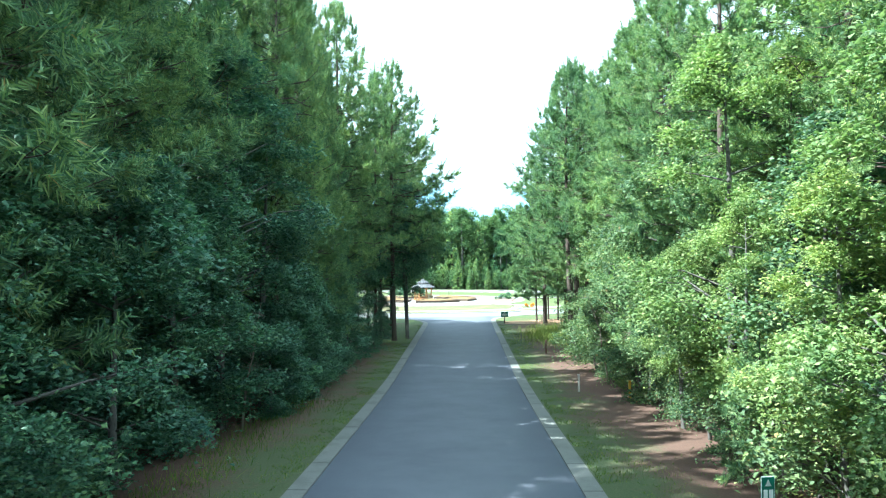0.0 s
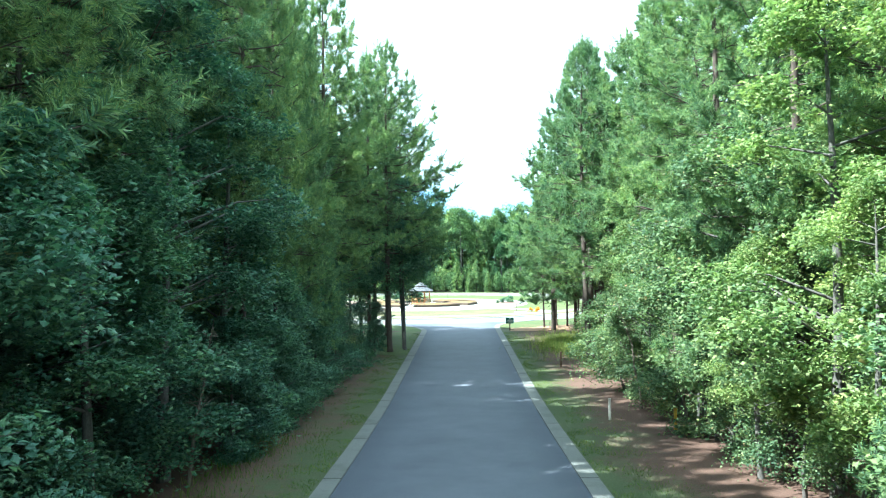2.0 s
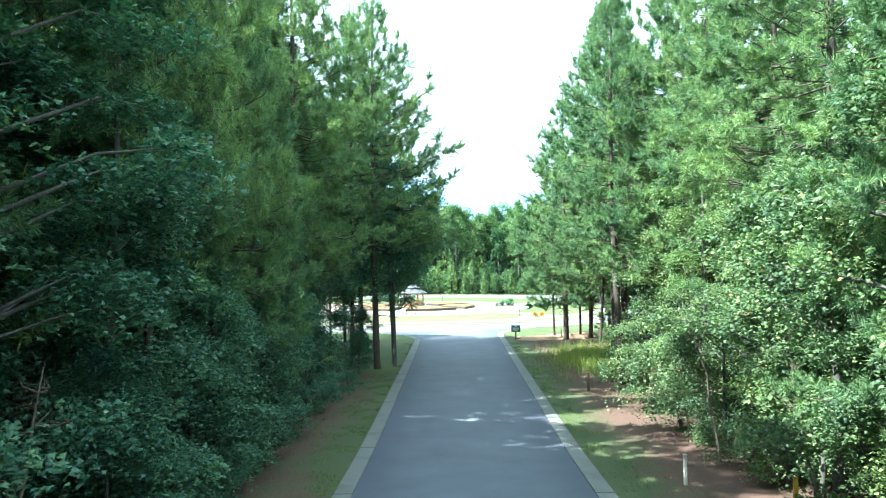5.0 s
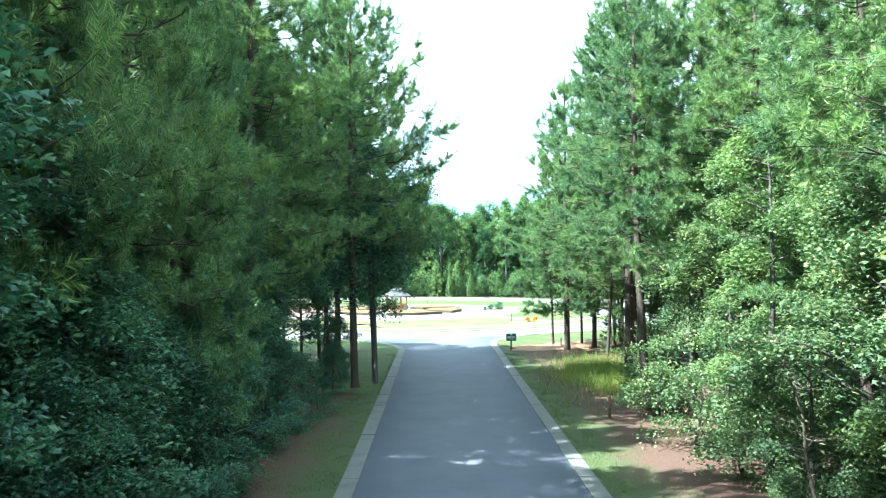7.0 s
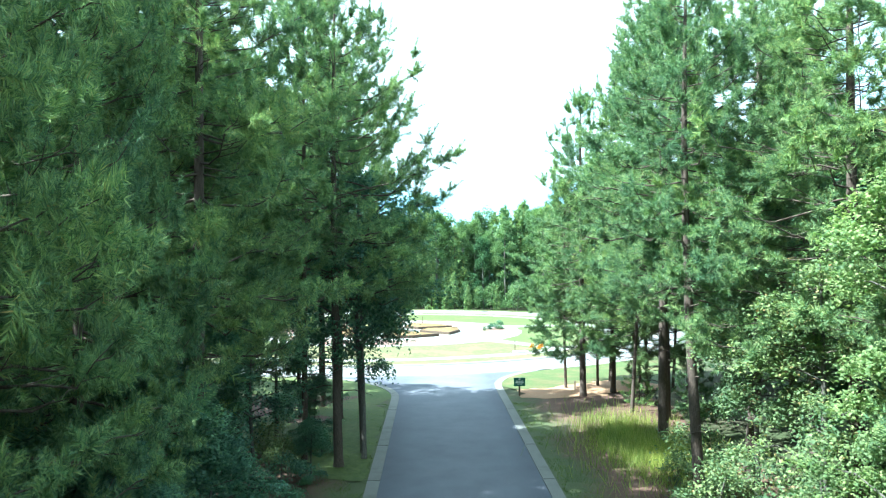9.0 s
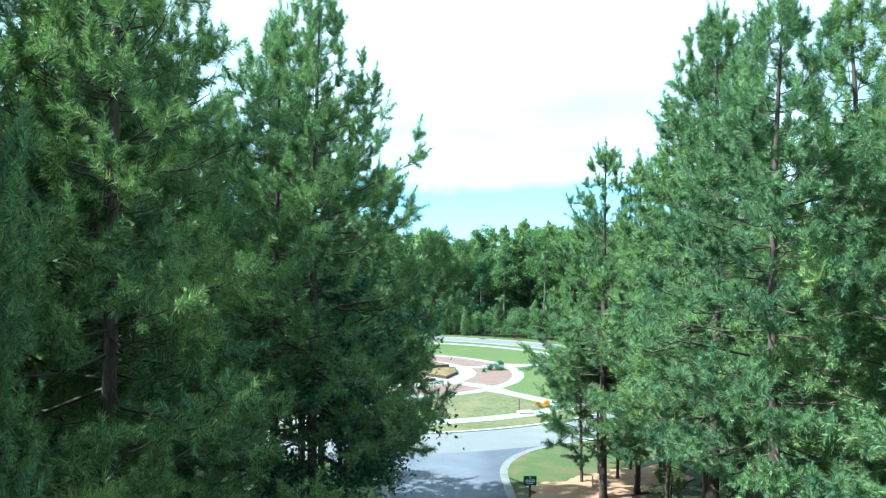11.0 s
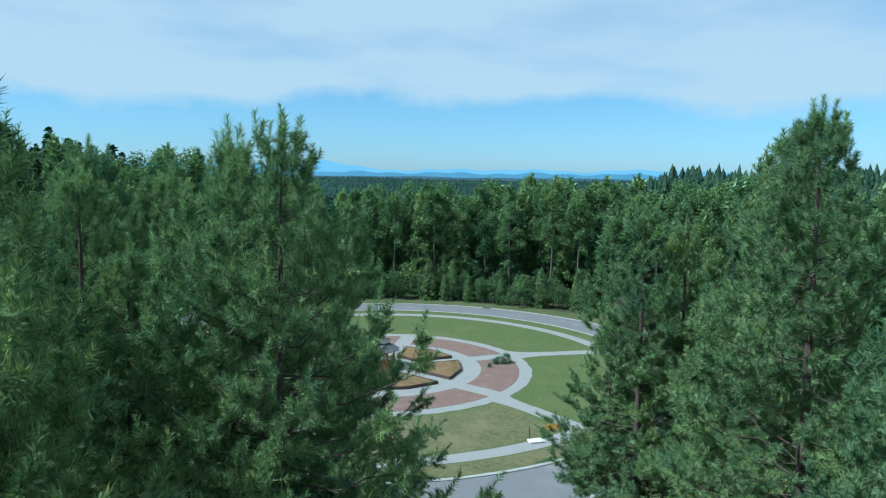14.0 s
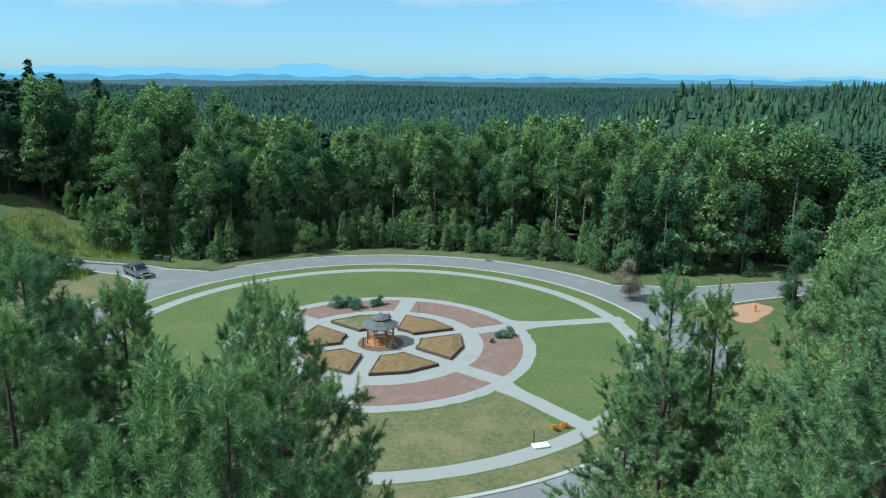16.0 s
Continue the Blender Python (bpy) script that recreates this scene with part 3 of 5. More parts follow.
for side in (1, -1):
    cols = np.r_[np.linspace(4.14, 7.5, 9), 8.5, 10.0, 12.0, 14.0] * side
    P = np.array([(x + (0.5 * math.sin(y * 0.4) if abs(x) > 13 else 0), y) for y in ys for x in cols])
    lift = 0.055 + 0.02 * np.array([noise.noise(Vector((x, y, 3))) for x, y in P]) * (np.abs(P[:, 0]) > 4.5) - 0.03 * (np.abs(P[:, 0]) > 11)
    g, m = Geo(), len(cols)
    i = np.arange(len(ys) - 1)[:, None] * m + np.arange(m - 1)
    g.add(np.c_[P, land(P[:, 0], P[:, 1]) + lift], np.stack([i, i + 1, i + 1 + m, i + m], -1).reshape(-1, 4))
    tagged(part("verge", g, VERGE_STRAW), "thin grass verge fading into reddish pine straw", "verge", kind="structure")
laid("lawn", np.r_[offset(flare_r, 0.56), wavy(arc(ISLE, RING_R + 0.43, a_r - 360 + 1, -42, 12), 0.01, 2), wavy(np.array([(23.5, 100.0), (17.5, 95.6), (13, 92.0), (8.5, 89.6), (5.5, 88.4)]), 0.4, 3)], 0.065, VERGE, "green grass at the drive's corner", "verge")
laid("sandy_soil", ragged(np.array([(5.3, 89.2), (8.2, 90.0), (12, 92.6), (15.5, 94.0), (16.5, 91.0), (14.5, 88.0), (11, 86.4), (7.2, 85.2), (5.2, 86.0)]), 0.7, 11), 0.085, SAND, "bare sandy orange soil", "soil")
laid("lawn", np.r_[offset(flare_l, -0.56)[::-1], wavy(np.array([(-6.2, 80.5), (-9, 83.0), (-13, 87), (-17.5, 91.5)]), 0.5, 5), wavy(arc(ISLE, RING_R + 0.43, a_l - 7, a_l - 0.5, 6), 0.01, 2)], 0.065, LAWN, "green grass at the drive's corner", "verge")
laid("lawn", ragged(np.array([(-4.3, 66.5), (-4.3, 74.0), (-4.3, 82.0), (-6.0, 85.0), (-9.0, 84.0), (-12.5, 80.0), (-12.0, 74.0), (-9.0, 70.0), (-6.0, 67.0)]), 0.3, 61), 0.10, LAWN, "bright grass under the pines at the drive's mouth", "verge")
laid("sandy_soil", ragged(np.array([(39.0, 149.4), (44.6, 151.4), (46.5, 149.0), (43.5, 145.5), (40.2, 142.5), (38.6, 143.5), (38.6, 146.5)]), 0.5, 12), 0.075, SAND, "bare orange soil beside the side road", "soil")
laid("sandy_soil", ragged(np.array([(-50.5, 160.2), (-48.6, 159.6), (-48.0, 158.2), (-50.0, 157.4)]), 0.5, 13), 0.075, SAND, "bare orange soil beside the side road", "soil")

laid("lawn", ragged(np.array([(-46.4, 153.5), (-45.8, 157.2), (-46.3, 160.6), (-47.5, 163.3), (-49.8, 165.6), (-55.2, 167.5), (-62, 168.7), (-72, 169.3), (-88, 168.6), (-88, 158.0), (-64, 148.0), (-52, 146.0), (-49.6, 143.0), (-48.2, 145.0)]), 0.1, 51), 0.062, DRY_LAWN, "dry green grass corner beside the side road", "verge")
laid("lawn", ragged(np.array([(-38.6, 169.0), (-43.1, 169.6), (-46.4, 171.3), (-52, 172.5), (-60, 173.1), (-72, 173.3), (-88, 172.8), (-96, 176.0), (-96, 193.0), (-76, 194.0), (-60, 188.0), (-40, 178.5), (-34, 176.0)]), 0.1, 52), 0.064, VERGE, "rough grass verge beyond the side road", "verge")
laid("lawn", ragged(np.array([(29.0, 160.2), (32.3, 160.0), (36, 159.0), (44.5, 160.7), (56, 163.1), (78, 168.2), (78, 172.0), (52, 168.0), (36, 166.5), (27.5, 166.0)]), 0.1, 53), 0.064, VERGE, "grass verge along the side road", "verge")
laid("lawn", ragged(np.array([(33.5, 148.6), (37.0, 149.0), (45.7, 152.3), (56, 155.4), (70, 158.6), (70, 154.0), (50, 146.0), (42, 136.0), (36.5, 128.0), (34.2, 133.0), (34.3, 141.0)]), 0.1, 54), 0.058, VERGE, "grass verge along the side road", "verge")

# ---- the garden ----
laid("path", wavy(arc(ISLE, 32.2, 0, 359, 200), 0.05, 14, 2.0), 0.085, GRAVEL, "pale grey footpath round the lawn", "path", inner=wavy(arc(ISLE, 30.4, 0, 359, 200), 0.05, 15, 2.0))
laid("lawn", wavy(arc(ISLE, 30.2, -128, -52, 60), 0.2, 16).tolist() + wavy(arc(HUB, 18.6, -45, -130, 40), 0.3, 17).tolist(), 0.076, DRY_LAWN, "patchy drying lawn", "lawn")
laid("lawn", wavy(arc(ISLE, 34.7, -130, -40, 70), 0.1, 41).tolist() + wavy(arc(ISLE, 32.4, -40, -130, 70), 0.1, 42).tolist(), 0.077, DRY_LAWN, "drying grass strip beside the ring road", "lawn")
GAPS = [20 + 60 * k for k in range(6)]
laid("path", wavy(arc(HUB, 18.2, 0, 358, 180), 0.16, 18, 1.4), 0.09, GRAVEL, "pale grey gravel paths of the round garden", "path")
for line in (np.array([(9.6, 141.6), (14.0, 142.4), (24.0, 144.2)]), np.array([(5.2, 124.4), (8.9, 119.7), (13.2, 113.9)])):
    mid = resample(line, 24)
    spread = 0.95 + 1.5 * np.exp(-np.arange(24) * 0.45)
    t = np.gradient(mid, axis=0)
    t /= np.linalg.norm(t, axis=1)[:, None]
    nrm = np.c_[-t[:, 1], t[:, 0]] * spread[:, None]
    strip("path", wavy(mid + nrm, 0.06, line[0, 0]), wavy(mid - nrm, 0.06, line[0, 1]), 0.094, GRAVEL, "pale grey gravel path to the ring road", "path", 0.03)


def bed_outline(a0, a1, r0, r1, n=10, straight=False):
    half_gap = 1.1
    out = []
    for r, order in ((r0, 1), (r1, -1)):
        e = math.degrees(math.asin(half_gap / r))
        pts = arc(HUB, r, a0 + e, a1 - e, 3 if straight else n)
        out += pts[::order].tolist()
    return np.array(out)


for k, a in enumerate(GAPS):
    laid("mulch_bed", wavy(bed_outline(a, a + 60, 12.1, 16.7, 12), 0.08, 20 + k, 2.0), 0.115, RED_MULCH, "flat garden bed of red-brown mulch", "garden bed", thick=0.03)

for k, a in enumerate(GAPS):
    rb = thing("raised_bed", (0, 0, 0.09), "raised garden bed edged with dark timber, filled with dry straw", "raised bed", "raised beds")
    outline = bed_outline(a, a + 60, 4.7, 9.7, straight=True)
    if abs(a - 80) < 1:
        tagged(rb, "raised garden bed edged with dark timber, overgrown with grass")
    n = len(outline)
    for i in range(n):
        p, q = Vector(outline[i]), Vector(outline[(i + 1) % n])
        ln = (q - p).length
        turn_m = Matrix.Rotation(math.atan2(q.y - p.y, q.x - p.x), 4, "Z")
        mid = (p + q) / 2
        part("timber", box(ln + 0.1, 0.14, 0.36, (mid.x, mid.y, 0.0), 0.015, turn_m), TIMBER, rb)
    # heaped filling
    g, rings = Geo(), 13
    c = outline.mean(0)
    dense = resample(np.r_[outline, outline[:1]], 97)[:-1]
    rows = []
    for j in range(rings):
        s = 1 - j / rings
        ring = c + (dense - c) * s
        hz = 0.29 + 0.16 * smooth01((1 - s) * 2.5) + np.array([0.11 * noise.noise(Vector((x * 1.1, y * 1.1, k))) + 0.07 * noise.noise(Vector((x * 4.5, y * 4.5, k))) for x, y in ring]) * (j > 0)
        rows.append(np.c_[ring, hz])
    m = len(dense)
    V = np.concatenate(rows + [[(*c, 0.47)]])
    F = [np.stack([j * m + np.arange(m), j * m + (np.arange(m) + 1) % m, (j + 1) * m + (np.arange(m) + 1) % m, (j + 1) * m + np.arange(m)], -1) for j in range(rings - 1)]
    g.add(V, np.concatenate(F))
    g.f.append(np.stack([(rings - 1) * m + np.arange(m), (rings - 1) * m + (np.arange(m) + 1) % m, np.full(m, rings * m)], -1))
    part("filling", g, DRY_LAWN if abs(a - 80) < 1 else DRY_STRAW, rb)
laid("mulch_bed", wavy(arc(HUB, 2.7, 0, 355, 40), 0.08, 31), 0.112, STRAW, "brown mulch collar round the gazebo", "garden bed", thick=0.02)


# ---- trees ----
def unit(a):
    return a / (np.linalg.norm(a, axis=-1, keepdims=True) + 1e-9)


def foxtails(g, base, dirs, lens, rng, count, length, width):
    """Shoots clothed in needles: each needle is swept forward along its shoot, thickest towards the tip."""
    n = len(base)
    e = np.tile((np.arange(count) + 0.5) / count, n)[:, None] ** 0.8
    ax = np.repeat(unit(dirs), count, 0)
    c = np.repeat(base, count, 0) + ax * e * np.repeat(lens, count)[:, None]
    rad = unit(np.cross(ax, rng.normal(0, 1, ax.shape)))
    d = unit(ax * (0.30 + 0.55 * e) + rad * rng.uniform(0.55, 1.15, (len(c), 1)))
    side = unit(np.cross(d, rng.normal(0, 1, d.shape)))
    ln = length * rng.uniform(0.7, 1.15, (len(c), 1)) * (1.08 - 0.35 * e)
    w = side * width / 2
    V = np.stack([c - w, c + w, c + d * ln], 1).reshape(-1, 3)
    g.add(V, np.arange(len(V)).reshape(-1, 3))


def leaf_blades(g, centres, rng, size, flat=0.42, lobed=False):
    """Folded leaves, mostly facing up; lobed ones have three points."""
    n = len(centres)
    nrm = unit(np.c_[rng.normal(0, flat, (n, 2)), np.ones(n)])
    ax = unit(np.cross(nrm, rng.normal(0, 1, (n, 3))))
    sd = np.cross(nrm, ax)
    s = size * rng.uniform(0.65, 1.25, (n, 1))
    base, tip = centres - ax * s * 0.5, centres + ax * s * 0.55 - nrm * s * 0.14
    i = np.arange(n)[:, None]
    if lobed:
        pts = [base]
        for k, (along, across, up) in enumerate(((0.18, 0.52, -0.06), (0.12, 0.20, 0.05), (0.12, -0.20, 0.05), (0.18, -0.52, -0.06))):
            pts.append(centres + ax * s * along + sd * s * across + nrm * s * up)
        V = np.stack([*pts, tip], 1).reshape(-1, 3)
        g.add(V, np.concatenate([i * 6 + [0, 1, 2], i * 6 + [0, 2, 3], i * 6 + [2, 5, 3], i * 6 + [0, 3, 4]]))
        return
    lft, rgt = centres + sd * s * 0.36 + nrm * s * 0.08, centres - sd * s * 0.36 + nrm * s * 0.08
    V = np.stack([base, lft, tip, rgt], 1).reshape(-1, 3)
    g.add(V, np.concatenate([i * 4 + [0, 1, 2], i * 4 + [0, 2, 3]]))


def pine_parts(seed, H, R, base, whorl=0.57, gap=0.95, count=98, length=0.245, width=0.0185, sides=8, shoot=0.62, girth=1.0):
    """A loblolly pine: straight trunk, whorls of limbs that sweep out and turn up, upright shoots clothed in long needles."""
    rng = np.random.default_rng(seed)
    trunk, crown = Geo(), Geo()
    limbs = trunk
    k = 9
    zz = np.linspace(0, 1, k)
    bend = rng.normal(0, 0.012 * H, 2)
    axis = np.c_[bend[0] * np.sin(zz * 2.6), bend[1] * np.sin(zz * 2.1 + 0.4) - bend[1] * math.sin(0.4), zz * H]
    r0 = 0.0105 * H * girth
    trunk.tube(axis, r0 * (1 - zz) ** 0.75 + 0.015, sides)
    trunk.tube(np.array([(0, 0, -0.3), (0, 0, 0.05), (0, 0, 0.5)]), [r0 * 1.5, r0 * 1.3, r0 * 1.02], sides)
    B, D, Ln = [], [], []

    def clothe(pts, q0, u):
        """Shoots along a branch from the share q0 of its length to its end, turning up towards the light."""
        seg = np.r_[0, np.cumsum(np.linalg.norm(np.diff(pts, axis=0), axis=1))]
        total = seg[-1]
        m = max(1, int(total * (1 - q0) / gap))
        end = unit(pts[-1] - pts[-2])
        heading = math.atan2(end[1], end[0])
        for q in np.r_[q0 + (1 - q0) * (np.arange(m) + rng.random(m)) / m, 1.0]:
            p = np.array([np.interp(q * total, seg, pts[:, i]) for i in range(3)])
            if q < 1:
                a = heading + rng.choice([-1, 1]) * rng.uniform(0.3, 1.3)
                B.append(p), D.append((math.cos(a), math.sin(a), 0.12 + 1.5 * u * u + rng.normal(0, 0.3)))
            else:
                B.append(p), D.append(end + [0, 0, 0.15 + 0.8 * u * u])
            Ln.append(shoot * rng.uniform(0.7, 1.3))
        for _ in range(4 if total > 1.2 else 3):
            d = end * 0.7 + rng.normal(0, 0.62, 3) + [0, 0, 0.05 + 0.9 * u * u]
            B.append(pts[-1] - (pts[-1] - pts[-2]) * 0.4 * rng.random()), D.append(d), Ln.append(shoot * rng.uniform(0.5, 0.85))

    z = base
    while z < H - 0.7:
        u = (z - base) / (H - base)
        n = int(rng.integers(4, 7))
        for a in rng.uniform(0, 6.28) + np.arange(n) * 6.283 / n + rng.normal(0, 0.25, n):
            rise, curl = -0.10 + 0.62 * u ** 1.3 + rng.normal(0, 0.09), 0.10 + 0.90 * u ** 1.9
            # the limb ends on the crown's outline, whose radius grows with the depth under the top
            L = 0.4
            for _ in range(12):
                L = 0.5 * L + 0.5 * R * (max(0.25, H - z - max(0.0, rise + curl) * L) / (H - base)) ** 0.62 * (0.82 + 0.18 * min(1, u * 4))
            L *= 0.56 + 0.50 * rng.random()
            if rng.random() < 0.12:
                continue
            out = np.array([math.cos(a), math.sin(a), 0])
            at = np.array([np.interp(z, axis[:, 2], axis[:, 0]), np.interp(z, axis[:, 2], axis[:, 1]), z + rng.normal(0, 0.12)])
            s = np.linspace(0, 1, 6)
            lift = L * (rise * s + curl * s ** 2.4 - 0.05 * np.sin(s * 3.0))
            reach = L * (1 - (1 - s) ** (1.05 + 0.55 * u))
            pts = at + out * reach[:, None] + np.c_[np.zeros(6), np.zeros(6), lift]
            pts[1:] += rng.normal(0, 0.03 * L, (5, 3))
            if sides > 5 or rng.random() < 0.25:
                limbs.tube(pts, (0.008 + 0.0065 * L) * (1 - 0.8 * s), 4 if sides > 5 else 3)
            clothe(pts, 0.34 - 0.26 * u, u)
            for q in np.arange(0.34, 0.95, 0.56 / max(L, 0.8)):
                side_len = L * 0.42 * (1.12 - q) * rng.uniform(0.7, 1.25)
                if side_len < 0.32:
                    continue
                p = np.array([np.interp(q, s, pts[:, i]) for i in range(3)])
                b = a + rng.choice([-1, 1]) * rng.uniform(0.5, 1.1)
                fwd = np.array([math.cos(b), math.sin(b), 0]) * side_len
                tw = np.array([p, p + fwd * 0.55 + [0, 0, (0.02 + 0.3 * u) * side_len], p + fwd + [0, 0, (0.16 + 0.85 * u * u + rng.normal(0, 0.14)) * side_len]])
                if sides > 5:
                    limbs.tube(tw, [0.016, 0.011, 0.004], 3)
                clothe(tw, 0.30, u)
        z += whorl * rng.uniform(0.75, 1.3) * (1 - 0.35 * u)
    for e in np.linspace(0, 1, 7):
        B.append(axis[-1] - [0, 0, e * 1.3]), D.append((rng.normal(0, 0.35 * e), rng.normal(0, 0.35 * e), 1.0)), Ln.append(shoot * 1.2)
    foxtails(crown, np.array(B), np.array(D), np.array(Ln), rng, count, length, width)
    # dead lower limbs
    for _ in range(10 if sides > 5 else 0):
        zd, a, L = rng.uniform(0.12 * H, max(base, 0.2 * H)), rng.uniform(0, 6.28), rng.uniform(0.4, 1.8)
        p = np.array([0, 0, zd])
        dd = np.array([math.cos(a), math.sin(a), rng.uniform(-0.3, 0.2)])
        limbs.tube(np.array([p, p + dd * L * 0.5, p + dd * L + [0, 0, -0.15 * L]]), [0.03, 0.018, 0.006], 4)
    return trunk, crown


def broad_parts(seed, H, R, base, clusters=330, leaves=72, size=0.125, puff=0.32, sides=7, lean=0.0, flat=0.45, per=10, spread=0.20, lobed=False, open_leaf=0.65):
    """A broad-leaved tree: forked trunk, boughs, and sprays of leaves strung along each bough, with gaps between them."""
    rng = np.random.default_rng(seed)
    trunk, crown = Geo(), Geo()
    limbs = trunk
    r0 = 0.011 * H + 0.02
    zz = np.linspace(0, 1, 7)
    axis = np.c_[lean * zz * H + 0.15 * np.sin(zz * 4 + seed), 0.15 * np.sin(zz * 3.1 + 2 * seed) * zz, zz * H * 0.93]
    trunk.tube(axis, r0 * (1 - zz) ** 0.8 + 0.012, sides)
    trunk.tube(np.array([(0, 0, -0.3), (0, 0, 0.04), (0, 0, 0.35)]) + [axis[0, 0], axis[0, 1], 0], [r0 * 1.7, r0 * 1.35, r0 * 1.02], sides)
    lobes = rng.uniform(0, 6.28, 14), rng.uniform(0.02, 1, 14), rng.uniform(0.45, 1.25, 14)
    P = []
    while len(P) < clusters:
        u = rng.uniform(0, 1) ** 0.85
        a = rng.uniform(0, 6.28)
        near = np.argmin((np.abs((a - lobes[0] + 3.14) % 6.28 - 3.14) / 1.6) ** 2 + ((u - lobes[1]) / 0.28) ** 2)
        prof = (math.sin(min(1, u * 1.25 + 0.16) * 2.2) ** 0.8 if u < 0.6 else (1 - ((u - 0.6) / 0.42) ** 1.7) * 0.98)
        rad = R * max(0.05, prof) * lobes[2][near] * (rng.uniform(0.35, 1) ** 0.5)
        z = base + u * (H - base)
        root = np.array([np.interp(z, axis[:, 2], axis[:, 0]), np.interp(z, axis[:, 2], axis[:, 1]), z - 0.30 * rad])
        tip = np.array([root[0] + rad * math.cos(a), root[1] + rad * math.sin(a), z - 0.04 * rad])
        if root[2] < 0.08 * H:
            root[2] = 0.08 * H
        bow = root * 0.45 + tip * 0.55 + [0, 0, 0.10 * rad] + rng.normal(0, 0.05 * rad, 3)
        if sides > 5 or rng.random() < 0.3:
            limbs.tube(np.array([root, bow, tip]), [0.012 + 0.012 * rad, 0.010 + 0.005 * rad, 0.005], 4 if sides > 5 else 3)
        q = 0.45 + 0.6 * rng.random((per, 1)) ** 0.7
        along = np.where(q < 0.55, root + (bow - root) * q / 0.55, bow + (tip - bow) * (q - 0.55) / 0.45)
        fan = spread * R * (0.35 + 0.65 * (1.1 - q))
        P += list(along + rng.normal(0, 1, (per, 3)) * np.array([1, 1, 0.55]) * fan)
    P = np.array(P)
    c = np.repeat(P, leaves, 0)
    spray = rng.normal(0, 1, c.shape) * [puff, puff, puff * flat]
    reach = np.repeat(unit(P * [1, 1, 0]), leaves, 0)
    spray += reach * (rng.random((len(c), 1)) * puff * 0.7)
    spray[:, 2] -= 0.35 * (spray[:, 0] ** 2 + spray[:, 1] ** 2) / (puff + 0.2)
    leaf_blades(crown, c + spray, rng, size, open_leaf, lobed)
    return trunk, crown


def tree_kind(name, pieces, bark, leaf, label, category):
    """A pattern of a tree: an Empty with trunk, limbs and crown."""
    root = tagged(new(name), label, category)
    trunk, crown = pieces
    part("trunk", trunk.mesh("trunk", bark, True), bark, root)
    part("crown", crown.mesh("crown", leaf), leaf, root)
    return root


def bury(at, scale, turn, tilt=0.0):
    x, y = at
    return Matrix.LocRotScale((x, y, float(land(x, y)) - 0.02), Euler((tilt, tilt * 0.6, turn)), (scale[0], scale[0], scale[1]) if isinstance(scale, tuple) else (scale,) * 3)


used = set()


def plant(pattern, at, scale=1.0, turn=0.0, tilt=0.0, label="", group=""):
    """Stands a copy of a pattern on the ground; the first one is the pattern itself."""
    m = bury(at, scale, turn, tilt)
    if pattern.name not in used:
        used.add(pattern.name)
        ob = pattern
        ob.matrix_basis = m
    else:
        ob = copy_thing(pattern, Matrix())
        ob.matrix_basis = m
    return tagged(ob, label, group=group)


rng = np.random.default_rng(11)
PINE_LABEL = "tall loblolly pine with dark bark and long needles"
pines = [tree_kind("pine_tree", pine_parts(s, H, R, b), PINE_BARK, NEEDLES, PINE_LABEL, "tree")
         for s, H, R, b in ((1, 21.0, 6.0, 6.0), (2, 21.0, 5.7, 5.6), (3, 20.0, 5.7, 7.6), (4, 18.0, 5.0, 3.0))]
wide_pine = tree_kind("pine_tree", pine_parts(9, 21.0, 7.3, 7.0, 0.54, 0.95, 94), PINE_BARK, NEEDLES, "tall broad loblolly pine beside the drive's mouth", "tree")
slim = [tree_kind("pine_tree", pine_parts(s, 16.0, 3.6, 5.6, 0.55, 0.9, 76, girth=0.62), PINE_BARK, NEEDLES, "slender loblolly pine with a bare lower trunk", "tree") for s in (5, 6)]
row_pine = tree_kind("pine_tree", pine_parts(8, 21.0, 5.8, 3.4, 0.72, 0.8, 34, 0.30, 0.036, 6, 0.7), PINE_BARK, NEEDLES, PINE_LABEL, "tree")
BL = "broad-leaved tree in full green leaf at the wood's edge"
greens = [tree_kind("broadleaf_tree", broad_parts(s, H, R, b, c, 66, 0.128, 0.30, per=13, spread=0.13, lobed=True), GREY_BARK, mt, BL, "tree")
          for s, H, R, b, c, mt in ((11, 12.0, 3.7, 0.9, 310, LEAVES), (12, 13.0, 3.5, 1.2, 310, LIGHT_LEAVES), (13, 9.0, 3.2, 0.3, 240, LEAVES))]
darks = [tree_kind("broadleaf_tree", broad_parts(s, H, R, b, c, 64, 0.148, 0.32, per=11, spread=0.15, flat=0.34, lobed=True, open_leaf=0.5), GREY_BARK, DARK_LEAVES, "shaded broad-leaved tree with layered dark foliage", "tree")
         for s, H, R, b, c in ((21, 11.0, 3.7, 0.4, 420), (22, 8.5, 3.5, 0.2, 380), (23, 15.0, 3.7, 0.8, 470))]
low = [tree_kind("shrub", broad_parts(s, H, R, 0.05, 66, 40, 0.105, 0.28, 4), GREY_BARK, mt, lb, "shrub")
       for s, H, R, mt, lb in ((31, 2.2, 1.3, LEAVES, "leafy green understorey shrub"), (32, 2.6, 1.4, LIGHT_LEAVES, "sunlit yellow-green sapling shrub"), (33, 2.4, 1.5, DARK_LEAVES, "dark leafy understorey shrub"))]
oak = tree_kind("broadleaf_tree", broad_parts(24, 9.0, 3.9, 3.4, 210, 46, 0.15, 0.32, per=10, spread=0.14, flat=0.4, lobed=True), GREY_BARK, DARK_LEAVES, "thin-stemmed oak with open layers of dark leaves", "tree")
